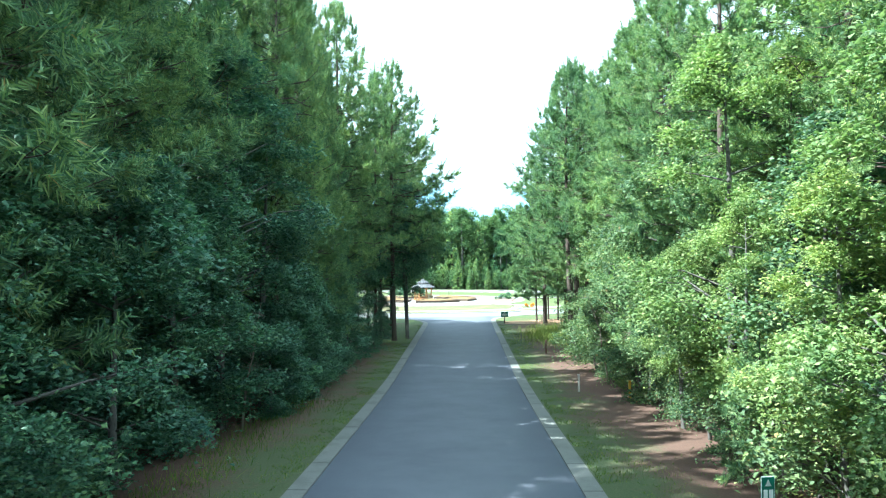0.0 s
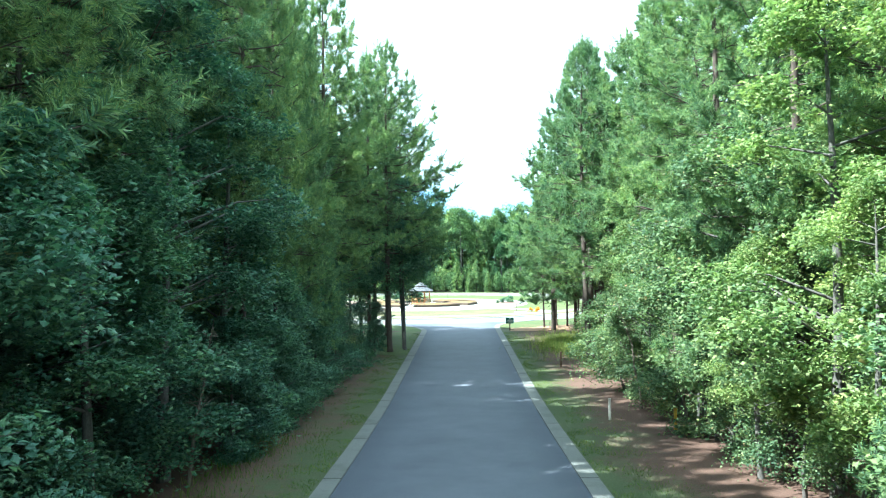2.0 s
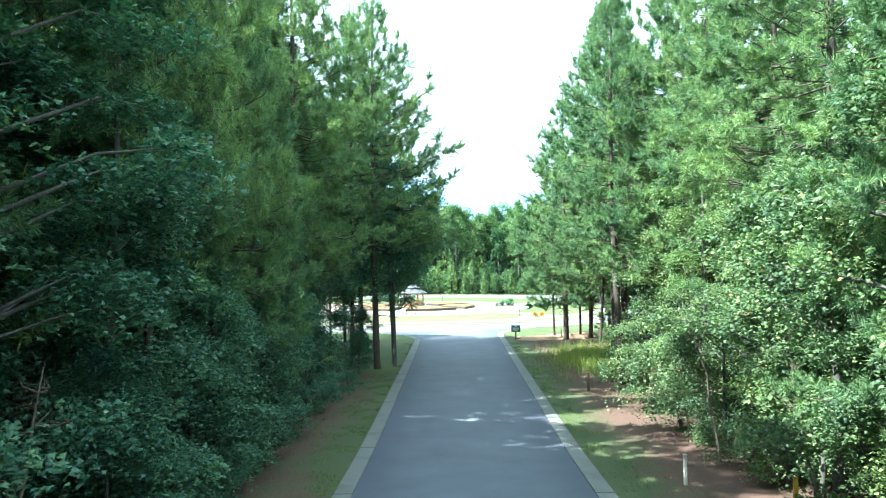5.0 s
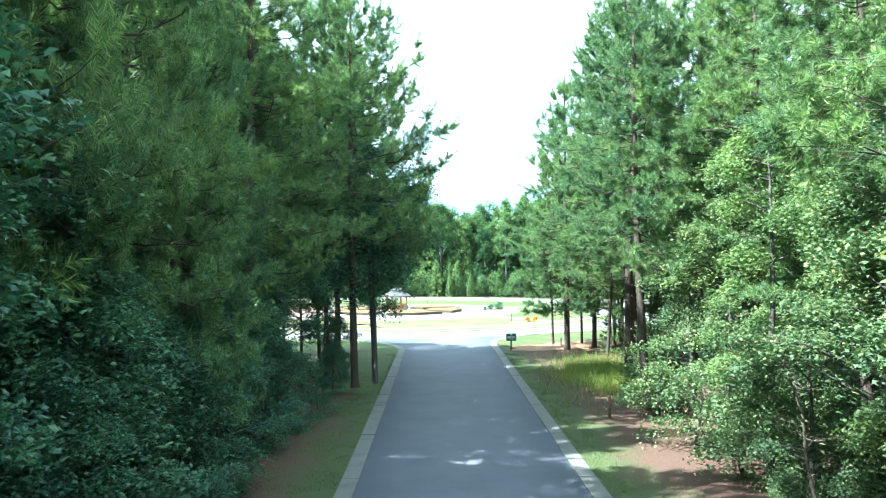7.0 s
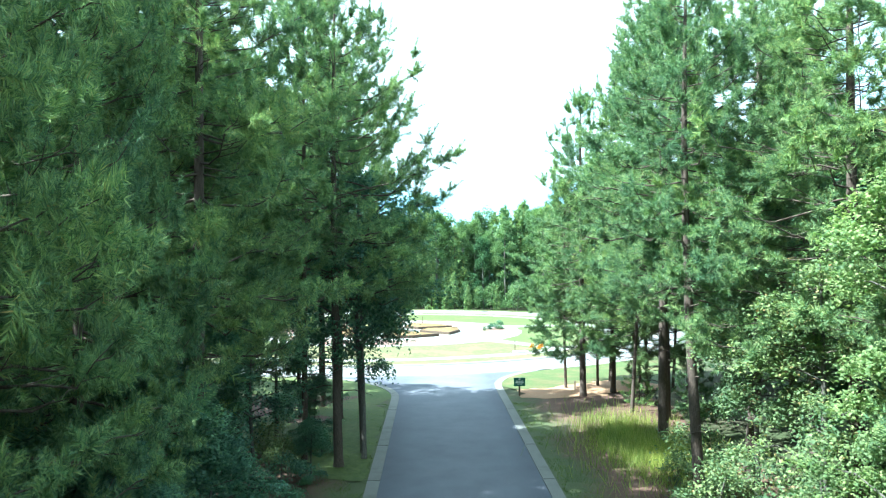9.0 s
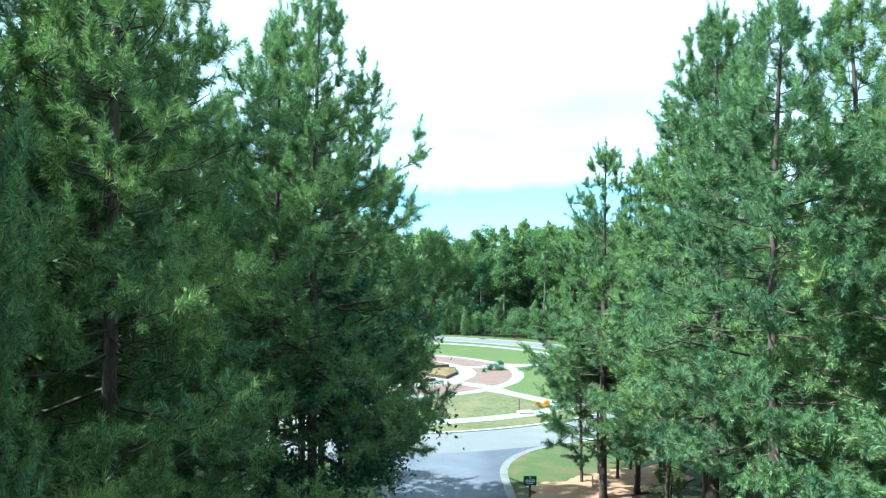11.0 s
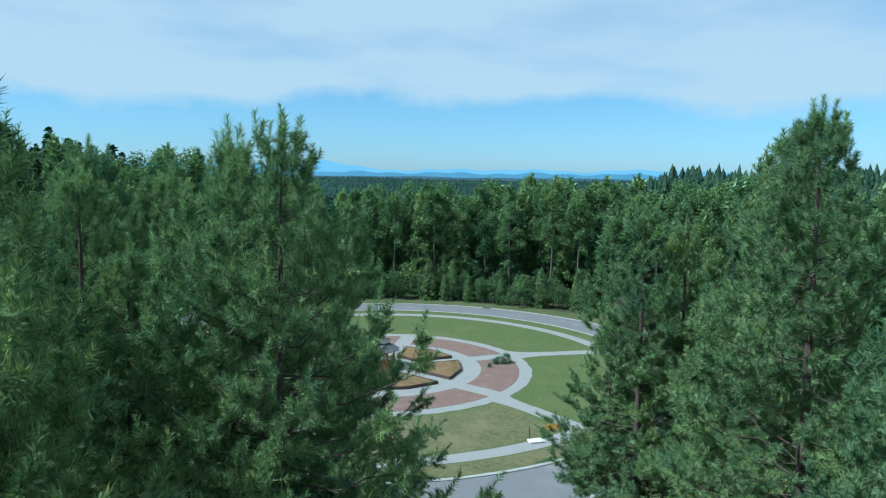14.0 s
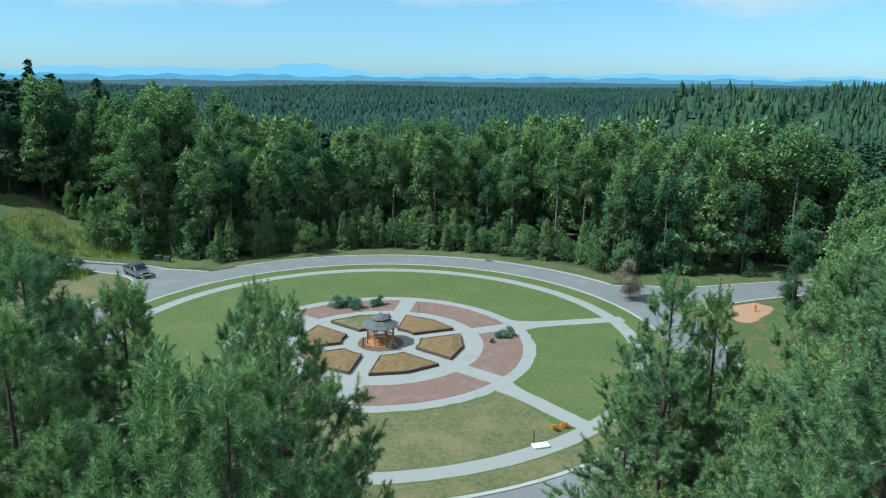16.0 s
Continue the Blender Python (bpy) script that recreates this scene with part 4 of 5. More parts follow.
young = tree_kind("pine_tree", pine_parts(41, 5.0, 1.7, 0.4, 0.42, 0.26, 26, 0.28, 0.026, 8, 0.35), PINE_BARK, NEEDLES, "young pine with soft grey-green needles", "tree")

# the drive's left side: pines at x -5 to -13, dark broad-leaved trees before them
plant(wide_pine, (-5.7, 69.0), (1.0, 1.165), 0.6, group="pines along the drive")
plant(wide_pine, (-7.0, 79.6), (1.0, 1.08), 2.1, label="tall broad loblolly pine at the edge of the lawn", group="pines along the drive")
plant(pines[1], (-15.9, 80.0), 1.16, 3.3, group="pines along the drive")
for x, y, c, a in ((-4.9, 71.3, (1.22, 1.6), 3.5), (-4.7, 70.4, (1.0, 1.3), 2.2), (-9.6, 73.5, 0.9, 2.0), (-9.0, 66.0, 0.8, 4.0)):
    plant(oak, (x, y), c, a, group="broad-leaved trees along the drive")
# pines at x -8.5 to -9.4, y 39 to 46: added for shade too
# tall row near x -13.6, y below 40: unseen, added to shade the verge
for x, y, k, s in ((-12.2, 60.5, 1, 1.3), (-11.8, 74.0, 2, 1.03), (-8.6, 83.4, 1, 1.05), (-12.85, 80.5, 0, 1.1), (-7.5, 70.2, 4, (1.3, 1.5)), (-9.5, 80.2, 4, 1.2), (-8.9, 58.3, 1, (1.02, 1.25)), (-12.6, 64.0, 2, 1.15), (-10.0, 52.8, 3, (0.75, 1.35)), (-9.5, 47.2, 3, (0.9, 1.2)), (-12.2, 41.0, 1, 1.08), (-9.4, 42.5, 1, (0.72, 1.28)), (-8.5, 39.6, 4, (0.95, 1.62)), (-8.7, 45.6, 5, (0.95, 1.6)), (-12.8, 34.5, 0, 1.32),
                   (-12.6, 27.0, 2, 1.30), (-12.0, 18.5, 1, 1.22), (-11.0, 9.0, 0, 1.20), (-10.5, 1.5, 2, 1.2), (-13.6, 66.5, 3, 1.2), (-14.8, 76.5, 1, 1.1), (-14.3, 71.5, 1, 1.02), (-19.0, 48.5, 2, 1.0), (-18.5, 58.5, 1, 1.15), (-18.0, 40.0, 0, 1.2), (-18.5, 71.0, 3, 1.1), (-14.2, 52.5, 2, 1.3), (-14.2, 57.5, 1, 1.34), (-16.5, 34.5, 0, 1.25), (-16.0, 24.0, 0, 1.25), (-13.6, 12.5, 0, 1.38), (-13.4, 22.5, 0, 1.4), (-13.8, 30.5, 0, 1.42), (-13.5, 38.0, 0, 1.42), (-13.7, 5.5, 0, 1.35), (-18.0, 87.0, 0, 0.98)):
    plant((pines + slim)[k] if abs(x) < 12.9 or y > 70 else row_pine, (x, y), s, rng.uniform(0, 6.28), group="pines along the drive")
for x, y, k, s in ((-9.6, 14.0, 2, 0.95), (-9.3, 19.5, 1, 1.05), (-9.0, 24.5, 1, 1.08), (-9.2, 29.0, 0, 1.0), (-9.0, 33.5, 2, 1.0), (-8.7, 38.0, 2, 0.95), (-8.5, 42.6, 1, 0.85), (-8.7, 47.5, 1, 0.66), (-8.8, 51.5, 1, 0.66),
                   (-8.9, 55.0, 1, 0.80), (-9.0, 59.5, 0, 0.70), (-10.5, 3.5, 2, 1.0), (-12.3, 22.0, 2, 1.1), (-12.2, 31.0, 2, 1.15), (-12.0, 38.0, 0, 1.2), (-12.2, 44.0, 0, 1.2), (-12.4, 50.0, 0, 1.1), (-7.4, 73.0, 1, 0.45), (-6.6, 66.6, 1, 0.34),
                   (-11.4, 27.0, 1, 0.90), (-7.8, 36.0, 1, 0.58), (-7.7, 41.0, 1, 0.56), (-7.8, 45.5, 1, 0.6), (-7.8, 50.5, 1, 0.6), (-7.6, 55.5, 1, 0.55), (-11.2, 34.0, 1, 0.9), (-11.6, 16.0, 1, 0.9)):
    plant(darks[k], (x, y), s, rng.uniform(0, 6.28), group="broad-leaved trees along the drive")
# the drive's right side: sunlit broad-leaved trees, pines behind and at the end
for x, y, k, s in ((10.4, 13.5, 1, 1.0), (9.2, 19.5, 1, 1.05), (10.4, 25.0, 2, 1.15), (9.6, 30.0, 1, 1.08), (10.2, 35.5, 0, 1.05), (9.6, 40.5, 2, 1.1), (10.3, 46.0, 0, 0.95), (9.9, 51.5, 1, 0.92), (10.8, 57.0, 0, 0.9), (11.2, 62.5, 2, 0.95),
                   (9.7, 37.6, 2, 0.72), (9.8, 43.4, 2, 0.75), (9.6, 48.4, 2, 0.7), (12.4, 39.5, 0, 1.0), (12.2, 45.5, 2, 1.2), (12.8, 22.0, 1, 1.2), (13.2, 33.0, 1, 1.15), (13.0, 48.0, 0, 1.1), (10.8, 7.0, 2, 1.1)):
    plant(greens[k], (x, y), s, rng.uniform(0, 6.28), group="broad-leaved trees along the drive")
for x, y, k, s in ((10.9, 72.8, 0, 1.21), (12.9, 78.4, 1, 1.18), (9.0, 62.4, 2, (1.0, 1.13)), (11.9, 87.2, 3, (1.0, 1.15)), (9.5, 86.2, 3, 1.2), (12.4, 66.0, 2, 1.2), (12.8, 58.5, 0, 1.15), (13.2, 51.5, 1, 1.15), (11.2, 43.5, 2, 1.15), (11.6, 36.0, 3, (1.1, 1.25)), (13.8, 30.5, 0, 1.12), (14.0, 20.0, 1, 1.1), (16.0, 83.0, 3, 1.2), (17.0, 69.0, 2, 1.1)):
    plant(pines[k] if x < 13.9 or y > 70 else row_pine, (x, y), s, rng.uniform(0, 6.28), group="pines along the drive")
for x, y, k, s in ((8.9, 89.6, 0, 0.98), (10.5, 91.5, 1, 0.9), (11.5, 90.3, 0, 1.0), (13.0, 92.6, 1, 0.95), (14.2, 89.6, 0, 0.98), (15.4, 92.4, 1, 0.95), (13.6, 84.5, 0, 1.0), (17.2, 90.0, 0, 1.0), (11.4, 80.5, 1, 1.05)):
    plant(slim[k], (x, y), s, rng.uniform(0, 6.28), rng.normal(0, 0.025), group="slender pines at the corner")
for i, y in enumerate(np.arange(4, 57, 4.1)):
    plant(low[2], (-8.6 - 3.0 * (y < 36) + rng.normal(0, 0.6), y), rng.uniform(0.7, 1.2), rng.uniform(0, 6.28), group="shrubs along the drive")
for i, y in enumerate(np.arange(49, 66, 4.2)):
    plant(low[0], (9.1 + rng.normal(0, 0.5), y), rng.uniform(0.5, 0.9), rng.uniform(0, 6.28), group="shrubs along the drive")
for x, y, k, c in ((-6.6, 61.5, 2, 0.7), (-7.6, 64.8, 2, 0.8), (-8.2, 68.8, 0, 0.7), (-6.9, 71.3, 2, 0.6), (-7.3, 58.6, 2, 0.9), (-8.9, 62.0, 2, 1.0), (-9.5, 71.0, 0, 0.8), (-10.5, 66.0, 2, 0.9)):
    plant(low[k], (x, y), c, rng.uniform(0, 6.28), group="shrubs along the drive")
for x, y, k, c in ((8.5, 13.5, 1, 1.2), (8.6, 17.0, 1, 1.3), (8.7, 20.5, 0, 1.4), (8.6, 23.6, 1, 1.3), (8.8, 27.0, 1, 1.3)):
    plant(low[k], (x, y), c, rng.uniform(0, 6.28), group="shrubs along the drive")
for x, y, c in ((9.0, 27.2, 0.62), (8.9, 33.2, 0.55), (9.0, 21.5, 0.62), (8.9, 15.5, 0.58)):
    plant(greens[1], (x, y), c, rng.uniform(0, 6.28), label="low yellow-green broad-leaved tree in full sun", group="broad-leaved trees along the drive")
for x, y, k, c in ((9.6, 36.2, 1, 1.1), (9.4, 45.5, 0, 0.9), (8.9, 51.5, 0, 1.2), (8.9, 55.5, 0, 1.4), (9.0, 60.0, 0, 1.2), (9.3, 31.0, 1, 1.4), (9.3, 64.0, 0, 1.3), (9.9, 44.4, 1, 1.4), (10.3, 47.4, 0, 1.4), (9.8, 41.6, 1, 1.5), (9.6, 39.0, 1, 1.3), (10.6, 50.4, 0, 1.5), (11.4, 53.5, 0, 1.6)):
    plant(low[k], (x, y), c, rng.uniform(0, 6.28), group="shrubs along the drive")
for x, y, s in ((8.6, 25.0, 0.8), (9.2, 18.0, 0.75), (12.6, 83.0, 0.8), (15.0, 79.5, 0.9)):
    plant(young, (x, y), s, rng.uniform(0, 6.28), group="young pines")
for x, y, c, a in ((9.1, 28.7, 1.0, 1.3), (8.9, 25.3, 0.9, 2.6), (9.3, 33.6, 0.9, 4.0), (9.2, 23.0, 1.0, 5.2), (9.4, 35.0, 0.8, 0.6)):
    plant(low[0], (x, y), c, a, group="shrubs along the drive")


def bare_sapling(at, H, lean, seed):
    """A dead young tree: a crooked stem with thin grey twigs and no leaves."""
    r = np.random.default_rng(seed)
    root = thing("dead_sapling", (at[0], at[1], float(land(*at)) - 0.05), "bare grey dead sapling leaning out of the bushes", "dead tree")
    stem, twigs = Geo(), Geo()
    s = np.linspace(0, 1, 6)
    axis = np.c_[lean[0] * s ** 1.4 * H, lean[1] * s ** 1.4 * H, s * H] + r.normal(0, 0.03, (6, 3)) * (s > 0)[:, None]
    stem.tube(axis, 0.05 * (1 - s) ** 0.8 + 0.008, 6)
    for q in r.uniform(0.3, 0.98, 26):
        p = np.array([np.interp(q, s, axis[:, i]) for i in range(3)])
        d = unit(np.array([*r.normal(0, 1, 2), r.uniform(-0.1, 0.7)])) * H * r.uniform(0.10, 0.30) * (1.2 - q)
        tip = p + d + r.normal(0, 0.05, 3)
        twigs.tube(np.array([p, p + d * 0.5 + r.normal(0, 0.05, 3), tip]), [0.014, 0.010, 0.004], 4)
        twigs.tube(np.array([p + d * 0.5, p + d * 0.6 + r.normal(0, 0.12, 3), p + d * 0.8 + r.normal(0, 0.25, 3)]), [0.008, 0.006, 0.003], 3)
    part("stem", stem.mesh("stem", DEAD_WOOD, True), DEAD_WOOD, root)
    tagged(part("twig_spray", twigs.mesh("twig_spray", DEAD_WOOD, True), DEAD_WOOD, root), kind="stuff")
    return root


bare_sapling((8.6, 46.0), 5.2, (-0.22, -0.05), 3)
bare_sapling((8.9, 40.0), 4.2, (-0.12, 0.1), 4)
bare_sapling((-8.0, 32.5), 5.0, (0.15, 0.05), 5)

# ---- the woods round about ----
def mid_pine(seed, H, R, base):
    return pine_parts(seed, H, R, base, 1.05, 1.5, 8, 0.85, 0.24, 5, 0.9)


mids = [tree_kind("pine_tree", mid_pine(51, 18, 3.4, 4.0), PINE_BARK, NEEDLES, "forest pine in the woods behind the road", "tree"),
        tree_kind("pine_tree", mid_pine(52, 16, 3.3, 0.5), PINE_BARK, NEEDLES, "forest pine in the woods behind the road", "tree"),
        tree_kind("broadleaf_tree", broad_parts(53, 18, 3.5, 0.6, 250, 36, 0.27, 0.42, 5, flat=0.8, per=9, spread=0.11), GREY_BARK, FOREST_LEAVES, "broad-leaved forest tree behind the road", "tree"),
        tree_kind("broadleaf_tree", broad_parts(54, 16, 3.3, 0.3, 240, 36, 0.27, 0.42, 5, flat=0.8, per=9, spread=0.11), GREY_BARK, FOREST_DARK, "dark broad-leaved forest tree behind the road", "tree"),
        tree_kind("bush", broad_parts(55, 6, 2.2, 0.15, 90, 20, 0.26, 0.45, 5, flat=0.7), GREY_BARK, FOREST_LEAVES, "young leafy bush at the wood's edge", "bush")]

backs = [tree_kind("pine_tree", pine_parts(61, 18, 3.4, 4.0, 1.5, 2.2, 5, 1.1, 0.42, 5, 1.1), PINE_BARK, NEEDLES, "forest pine deep in the woods", "tree"),
         tree_kind("broadleaf_tree", broad_parts(62, 18, 3.7, 1.0, 170, 20, 0.42, 0.6, 5, flat=0.8, per=7, spread=0.15), GREY_BARK, FOREST_LEAVES, "broad-leaved tree deep in the woods", "tree")]


def road_near(x, y):
    return (149 < y < 166 and 26 < x < 75) or (128 < y < 150 and 30 < x < 50) or (-80 < x < -44 and 136 < y < 165) or (-98 < x < -54 and 164 < y < 194) or (x < -40 and 158 < y - 0.2 * (-x - 60) < 178)


spots = []
for _ in range(14000):
    if len(spots) > 340:
        break
    a, r = rng.uniform(-35, 215), 50.0 + 42 * rng.random() ** 1.5
    x, y = ISLE[0] + r * math.cos(radians(a)), ISLE[1] + r * math.sin(radians(a))
    if abs(x) < 18 and y < 106 or road_near(x, y) or y < 88 or any((x - p) ** 2 + (y - q) ** 2 < 2.75 ** 2 for p, q in spots):
        continue
    spots.append((x, y))
for x, y in spots:
    r = math.hypot(x - ISLE[0], y - ISLE[1])
    edge = r < 55
    pick = rng.choice([0, 1, 2, 3, 4], p=(0.05, 0.13, 0.44, 0.30, 0.08) if edge else (0.22, 0.06, 0.44, 0.28, 0.0))
    big = 0.88 + 0.1 * smooth01((r - 48) / 30) + 0.12 * smooth01((-x - 25) / 40)
    plant(mids[pick] if r < 72 else backs[0 if pick < 2 else 1], (x, y), rng.uniform(1.0, 1.32) * big, rng.uniform(0, 6.28), group="trees of the woods")
# a fringe of bushes and young pines along the verge
for a in np.r_[np.arange(36, 130, 1.9), np.arange(-33, 12, 3.2), np.arange(176, 214, 3.4)]:
    r = RING_R + rng.uniform(4.6, 8.4)
    x, y = ISLE[0] + r * math.cos(radians(a)), ISLE[1] + r * math.sin(radians(a))
    if road_near(x, y) and x > 0 or abs(x) < 17 and y < 106:
        continue
    young_pine = rng.random() < 0.4
    plant(mids[1] if young_pine else mids[4], (x, y), rng.uniform(0.26, 0.48) if young_pine else rng.uniform(0.5, 1.05), rng.uniform(0, 6.28), group="bushes along the verge")
for x in np.arange(-60.0, -22.0, 1.7):
    y, young_pine = 180.3 + 1.6 * math.sin(x * 0.9) + rng.normal(0, 0.7) + 0.05 * (x + 40), rng.random() < 0.45
    plant(mids[1] if young_pine else mids[4], (x, y), rng.uniform(0.34, 0.55) if young_pine else rng.uniform(0.8, 1.25), rng.uniform(0, 6.28), group="bushes along the verge")
for x, y, c in ((-55.8, 165.4, 0.5), (-57.6, 166.1, 0.62), (-59.4, 166.4, 0.75), (-61.4, 166.9, 0.7), (-63.2, 166.6, 0.8), (-65.0, 167.2, 0.75), (-67.0, 167.2, 0.85), (-69.2, 167.6, 0.8), (-57.0, 162.6, 0.6), (-60.5, 162.0, 0.75), (-64.5, 161.5, 0.8), (-68.5, 162.5, 0.9)):
    plant(mids[4], (x, y), c, rng.uniform(0, 6.28), group="bushes along the verge")
# young growth beside the west road and the trees at the east mouth
for x, y, k, c in ((-52, 181, 4, 1.0), (-47.5, 180, 1, 0.42), (-42, 180.5, 4, 0.95), (-38, 180, 1, 0.45), (-34, 180.5, 4, 1.05), (-30, 181, 1, 0.5), (-53.5, 184, 1, 0.5), (-56, 187, 4, 1.0), (-26, 181, 4, 0.8)):
    plant(mids[k], (x, y), c, rng.uniform(0, 6.28), group="trees of the woods")
for x, y, k, c in ((-58, 193, 2, 1.0), (-68, 196, 3, 1.1), (-62, 197, 2, 1.1), (-61, 154, 4, 0.45), (-66, 158, 4, 0.5), (-56, 150, 4, 0.4), (-70, 162, 1, 0.35),
                   (49.2, 149.4, 2, 0.85), (47.6, 147.2, 3, 0.7), (56, 147, 3, 1.0), (53.5, 144.5, 2, 0.95), (48.5, 141.5, 4, 0.9), (52, 140, 2, 1.05), (50.5, 134, 1, 1.05), (46, 131, 2, 0.95)):
    plant(mids[k], (x, y), c, rng.uniform(0, 6.28), group="trees of the woods")
for x, y, c in ((-58.0, 164.6, 0.45), (-60.5, 165.6, 0.65), (-63.5, 164.6, 0.75), (-66.5, 166.0, 0.75), (-70, 165.0, 0.85), (-74, 166.0, 0.8), (-78, 165, 0.9), (-55, 177.0, 0.5), (-59, 178.5, 0.6), (-64, 177.0, 0.55), (-69, 178.5, 0.7), (-74, 177.0, 0.6)):
    plant(mids[4], (x, y), c, rng.uniform(0, 6.28), group="bushes along the verge")
# the wall of trees behind the weedy clearing, young pines before it
for x in np.arange(-98.0, -60.0, 3.3):
    for row, y in enumerate((197.5, 203.5)):
        plant(mids[int(rng.choice([0, 2, 3, 3]))], (x + rng.normal(0, 0.7), y - 0.52 * max(0.0, -x - 74) + rng.normal(0, 1.0)), rng.uniform(0.9, 1.15) + 0.08 * row, rng.uniform(0, 6.28), group="trees of the woods")
for x in np.arange(-72.0, -49.0, 1.8):
    y = 188.6 + 0.28 * (-x - 60) + rng.normal(0, 1.0)
    plant(mids[1] if rng.random() < 0.65 else mids[4], (x, y), rng.uniform(0.36, 0.52), rng.uniform(0, 6.28), group="bushes along the verge")
# deeper rows along the drive
for x, y in ((-15.0, 54.5), (-14.5, 47.5), (-20.0, 34.0), (-19.5, 27.0), (-18.5, 18.0), (-20.0, 7.0), (-17.0, 62.0), (-17.5, 73.0), (16.5, 57.0), (16.0, 46.0), (17.0, 37.0), (17.0, 27.0), (16.0, 15.0), (18.5, 74.0)):
    plant(mids[0], (x, y), rng.uniform(1.1, 1.25), rng.uniform(0, 6.28), group="trees of the woods")
# woods past the first rows, as one mass of crowns
def crown_mass(name, pts, sizes, tris, mat, label, fill=1.0):
    n = len(pts)
    g = Geo()
    u = rng.random((n, tris)) ** 0.8
    a = rng.uniform(0, 6.28, (n, tris))
    H, R = sizes[:, :1], sizes[:, 1:]
    rad = R * (1 - u) ** 0.6 * rng.uniform(0.5, 1.05, (n, tris))
    c = np.stack([pts[:, :1] + rad * np.cos(a), pts[:, 1:2] + rad * np.sin(a), pts[:, 2:3] + H * (0.25 + 0.75 * u)], -1).reshape(-1, 3)
    out = unit(np.stack([np.cos(a), np.sin(a), 0.8 + u], -1).reshape(-1, 3) + rng.normal(0, 0.35, (n * tris, 3)))
    t1 = unit(np.cross(out, rng.normal(0, 1, out.shape)))
    t2 = np.cross(out, t1)
    s = np.repeat(R, tris, 1).reshape(-1, 1) * rng.uniform(0.32, 0.6, (n * tris, 1)) * fill
    V = np.stack([c + t1 * s, c - t1 * s * 0.6 + t2 * s * 0.8, c - t1 * s * 0.6 - t2 * s * 0.8], 1).reshape(-1, 3)
    g.add(V, np.arange(len(V)).reshape(-1, 3))
    return tagged(part(name, g, mat), label, "woods", kind="stuff")


def scatter(n, r0, r1, a0, a1):
    r = np.sqrt(rng.uniform(r0 * r0, r1 * r1, n))
    a = np.radians(rng.uniform(a0, a1, n))
    x, y = r * np.cos(a), 60 + r * np.sin(a)
    keep = (np.hypot(x - ISLE[0], y - ISLE[1]) > 86) & ~((np.abs(x + 76) < 24) & (np.abs(y - 179) < 17))
    x, y = x[keep], y[keep]
    return np.c_[x, y, land(x, y)]


def canopy(name, r0, r1, a0, a1, na, nr, top, bump, mat, label):
    """The closed leaf roof of far woods: a bumpy sheet that the tree tops rise from."""
    A, Rr = np.meshgrid(np.radians(np.linspace(a0, a1, na)), np.geomspace(r0, r1, nr))
    X, Y = Rr * np.cos(A), 60 + Rr * np.sin(A)
    X, Y = X + rng.normal(0, 0.25, X.shape) * Rr * math.radians(a1 - a0) / na, Y + rng.normal(0, 0.2, X.shape) * Rr * math.log(r1 / r0) / nr
    Z = land(X, Y) + top + bump * (rng.random(X.shape) - 0.5)
    Z = np.where(np.hypot(X - ISLE[0], Y - ISLE[1]) > 102, Z, land(X, Y) - 3)
    g = Geo()
    i = np.arange(nr - 1)[:, None] * na + np.arange(na - 1)
    g.add(np.stack([X, Y, Z], -1).reshape(-1, 3), np.stack([i, i + 1, i + 1 + na, i + na], -1).reshape(-1, 4))
    me = g.mesh(name, mat, True)
    return tagged(part(name, me, mat), label, "woods", kind="stuff")


def spires(name, pts, mat, label, tiers, k, hs, rs, top):
    """Conifer tops: ragged skirts of drooping boughs in tiers, smooth-shaded."""
    n = len(pts)
    g = Geo()
    H, R = rng.uniform(*hs, n), rng.uniform(*rs, n)
    lean = rng.normal(0, 0.25, (n, 2))
    for t in range(tiers):
        f0 = top + (0.96 - top) * t / tiers
        f1 = min(1.0, f0 + (1.35 - 0.5 * top) / tiers)
        rt = R * (1 - t / tiers) ** 0.8
        a = rng.uniform(0, 6.28, (n, 1)) + np.arange(2 * k) * math.pi / k
        rad = rt[:, None] * np.where(np.arange(2 * k) % 2, 0.55, 1.0) * rng.uniform(0.75, 1.25, (n, 2 * k))
        ring = np.stack([pts[:, :1] + rad * np.cos(a), pts[:, 1:2] + rad * np.sin(a), pts[:, 2:] + (H * f0)[:, None] + rng.uniform(-0.5, 0.5, (n, 2 * k))], -1)
        tip = np.c_[pts[:, :2] + lean, pts[:, 2] + H * f1][:, None]
        i = np.arange(n)[:, None] * (2 * k + 1)
        F = np.stack([np.stack([i[:, 0] + j, i[:, 0] + (j + 1) % (2 * k), i[:, 0] + 2 * k], -1) for j in range(2 * k)], 1).reshape(-1, 3)
        g.add(np.concatenate([ring, tip], 1).reshape(-1, 3), F)
    return tagged(part(name, g.mesh(name, mat, True), mat), label, "woods", kind="stuff")


side = rng.choice([-1, -1, 1], 210)
wx, wy = side * (np.where(side < 0, 20.0, 17.0) + 26 * rng.random(210) ** 1.3), rng.uniform(-18, 92, 210)
# darker leaf colour stands in for shade deep between the trees
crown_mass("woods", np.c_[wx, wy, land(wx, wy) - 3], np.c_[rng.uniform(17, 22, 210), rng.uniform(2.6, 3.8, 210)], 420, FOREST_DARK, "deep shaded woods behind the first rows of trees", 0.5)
p = scatter(3600, 110, 430, 38, 142)
near_w = p[:, 1] < 300
q = p[near_w]
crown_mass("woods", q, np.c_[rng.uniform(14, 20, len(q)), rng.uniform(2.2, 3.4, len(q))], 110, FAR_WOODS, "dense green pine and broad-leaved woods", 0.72)
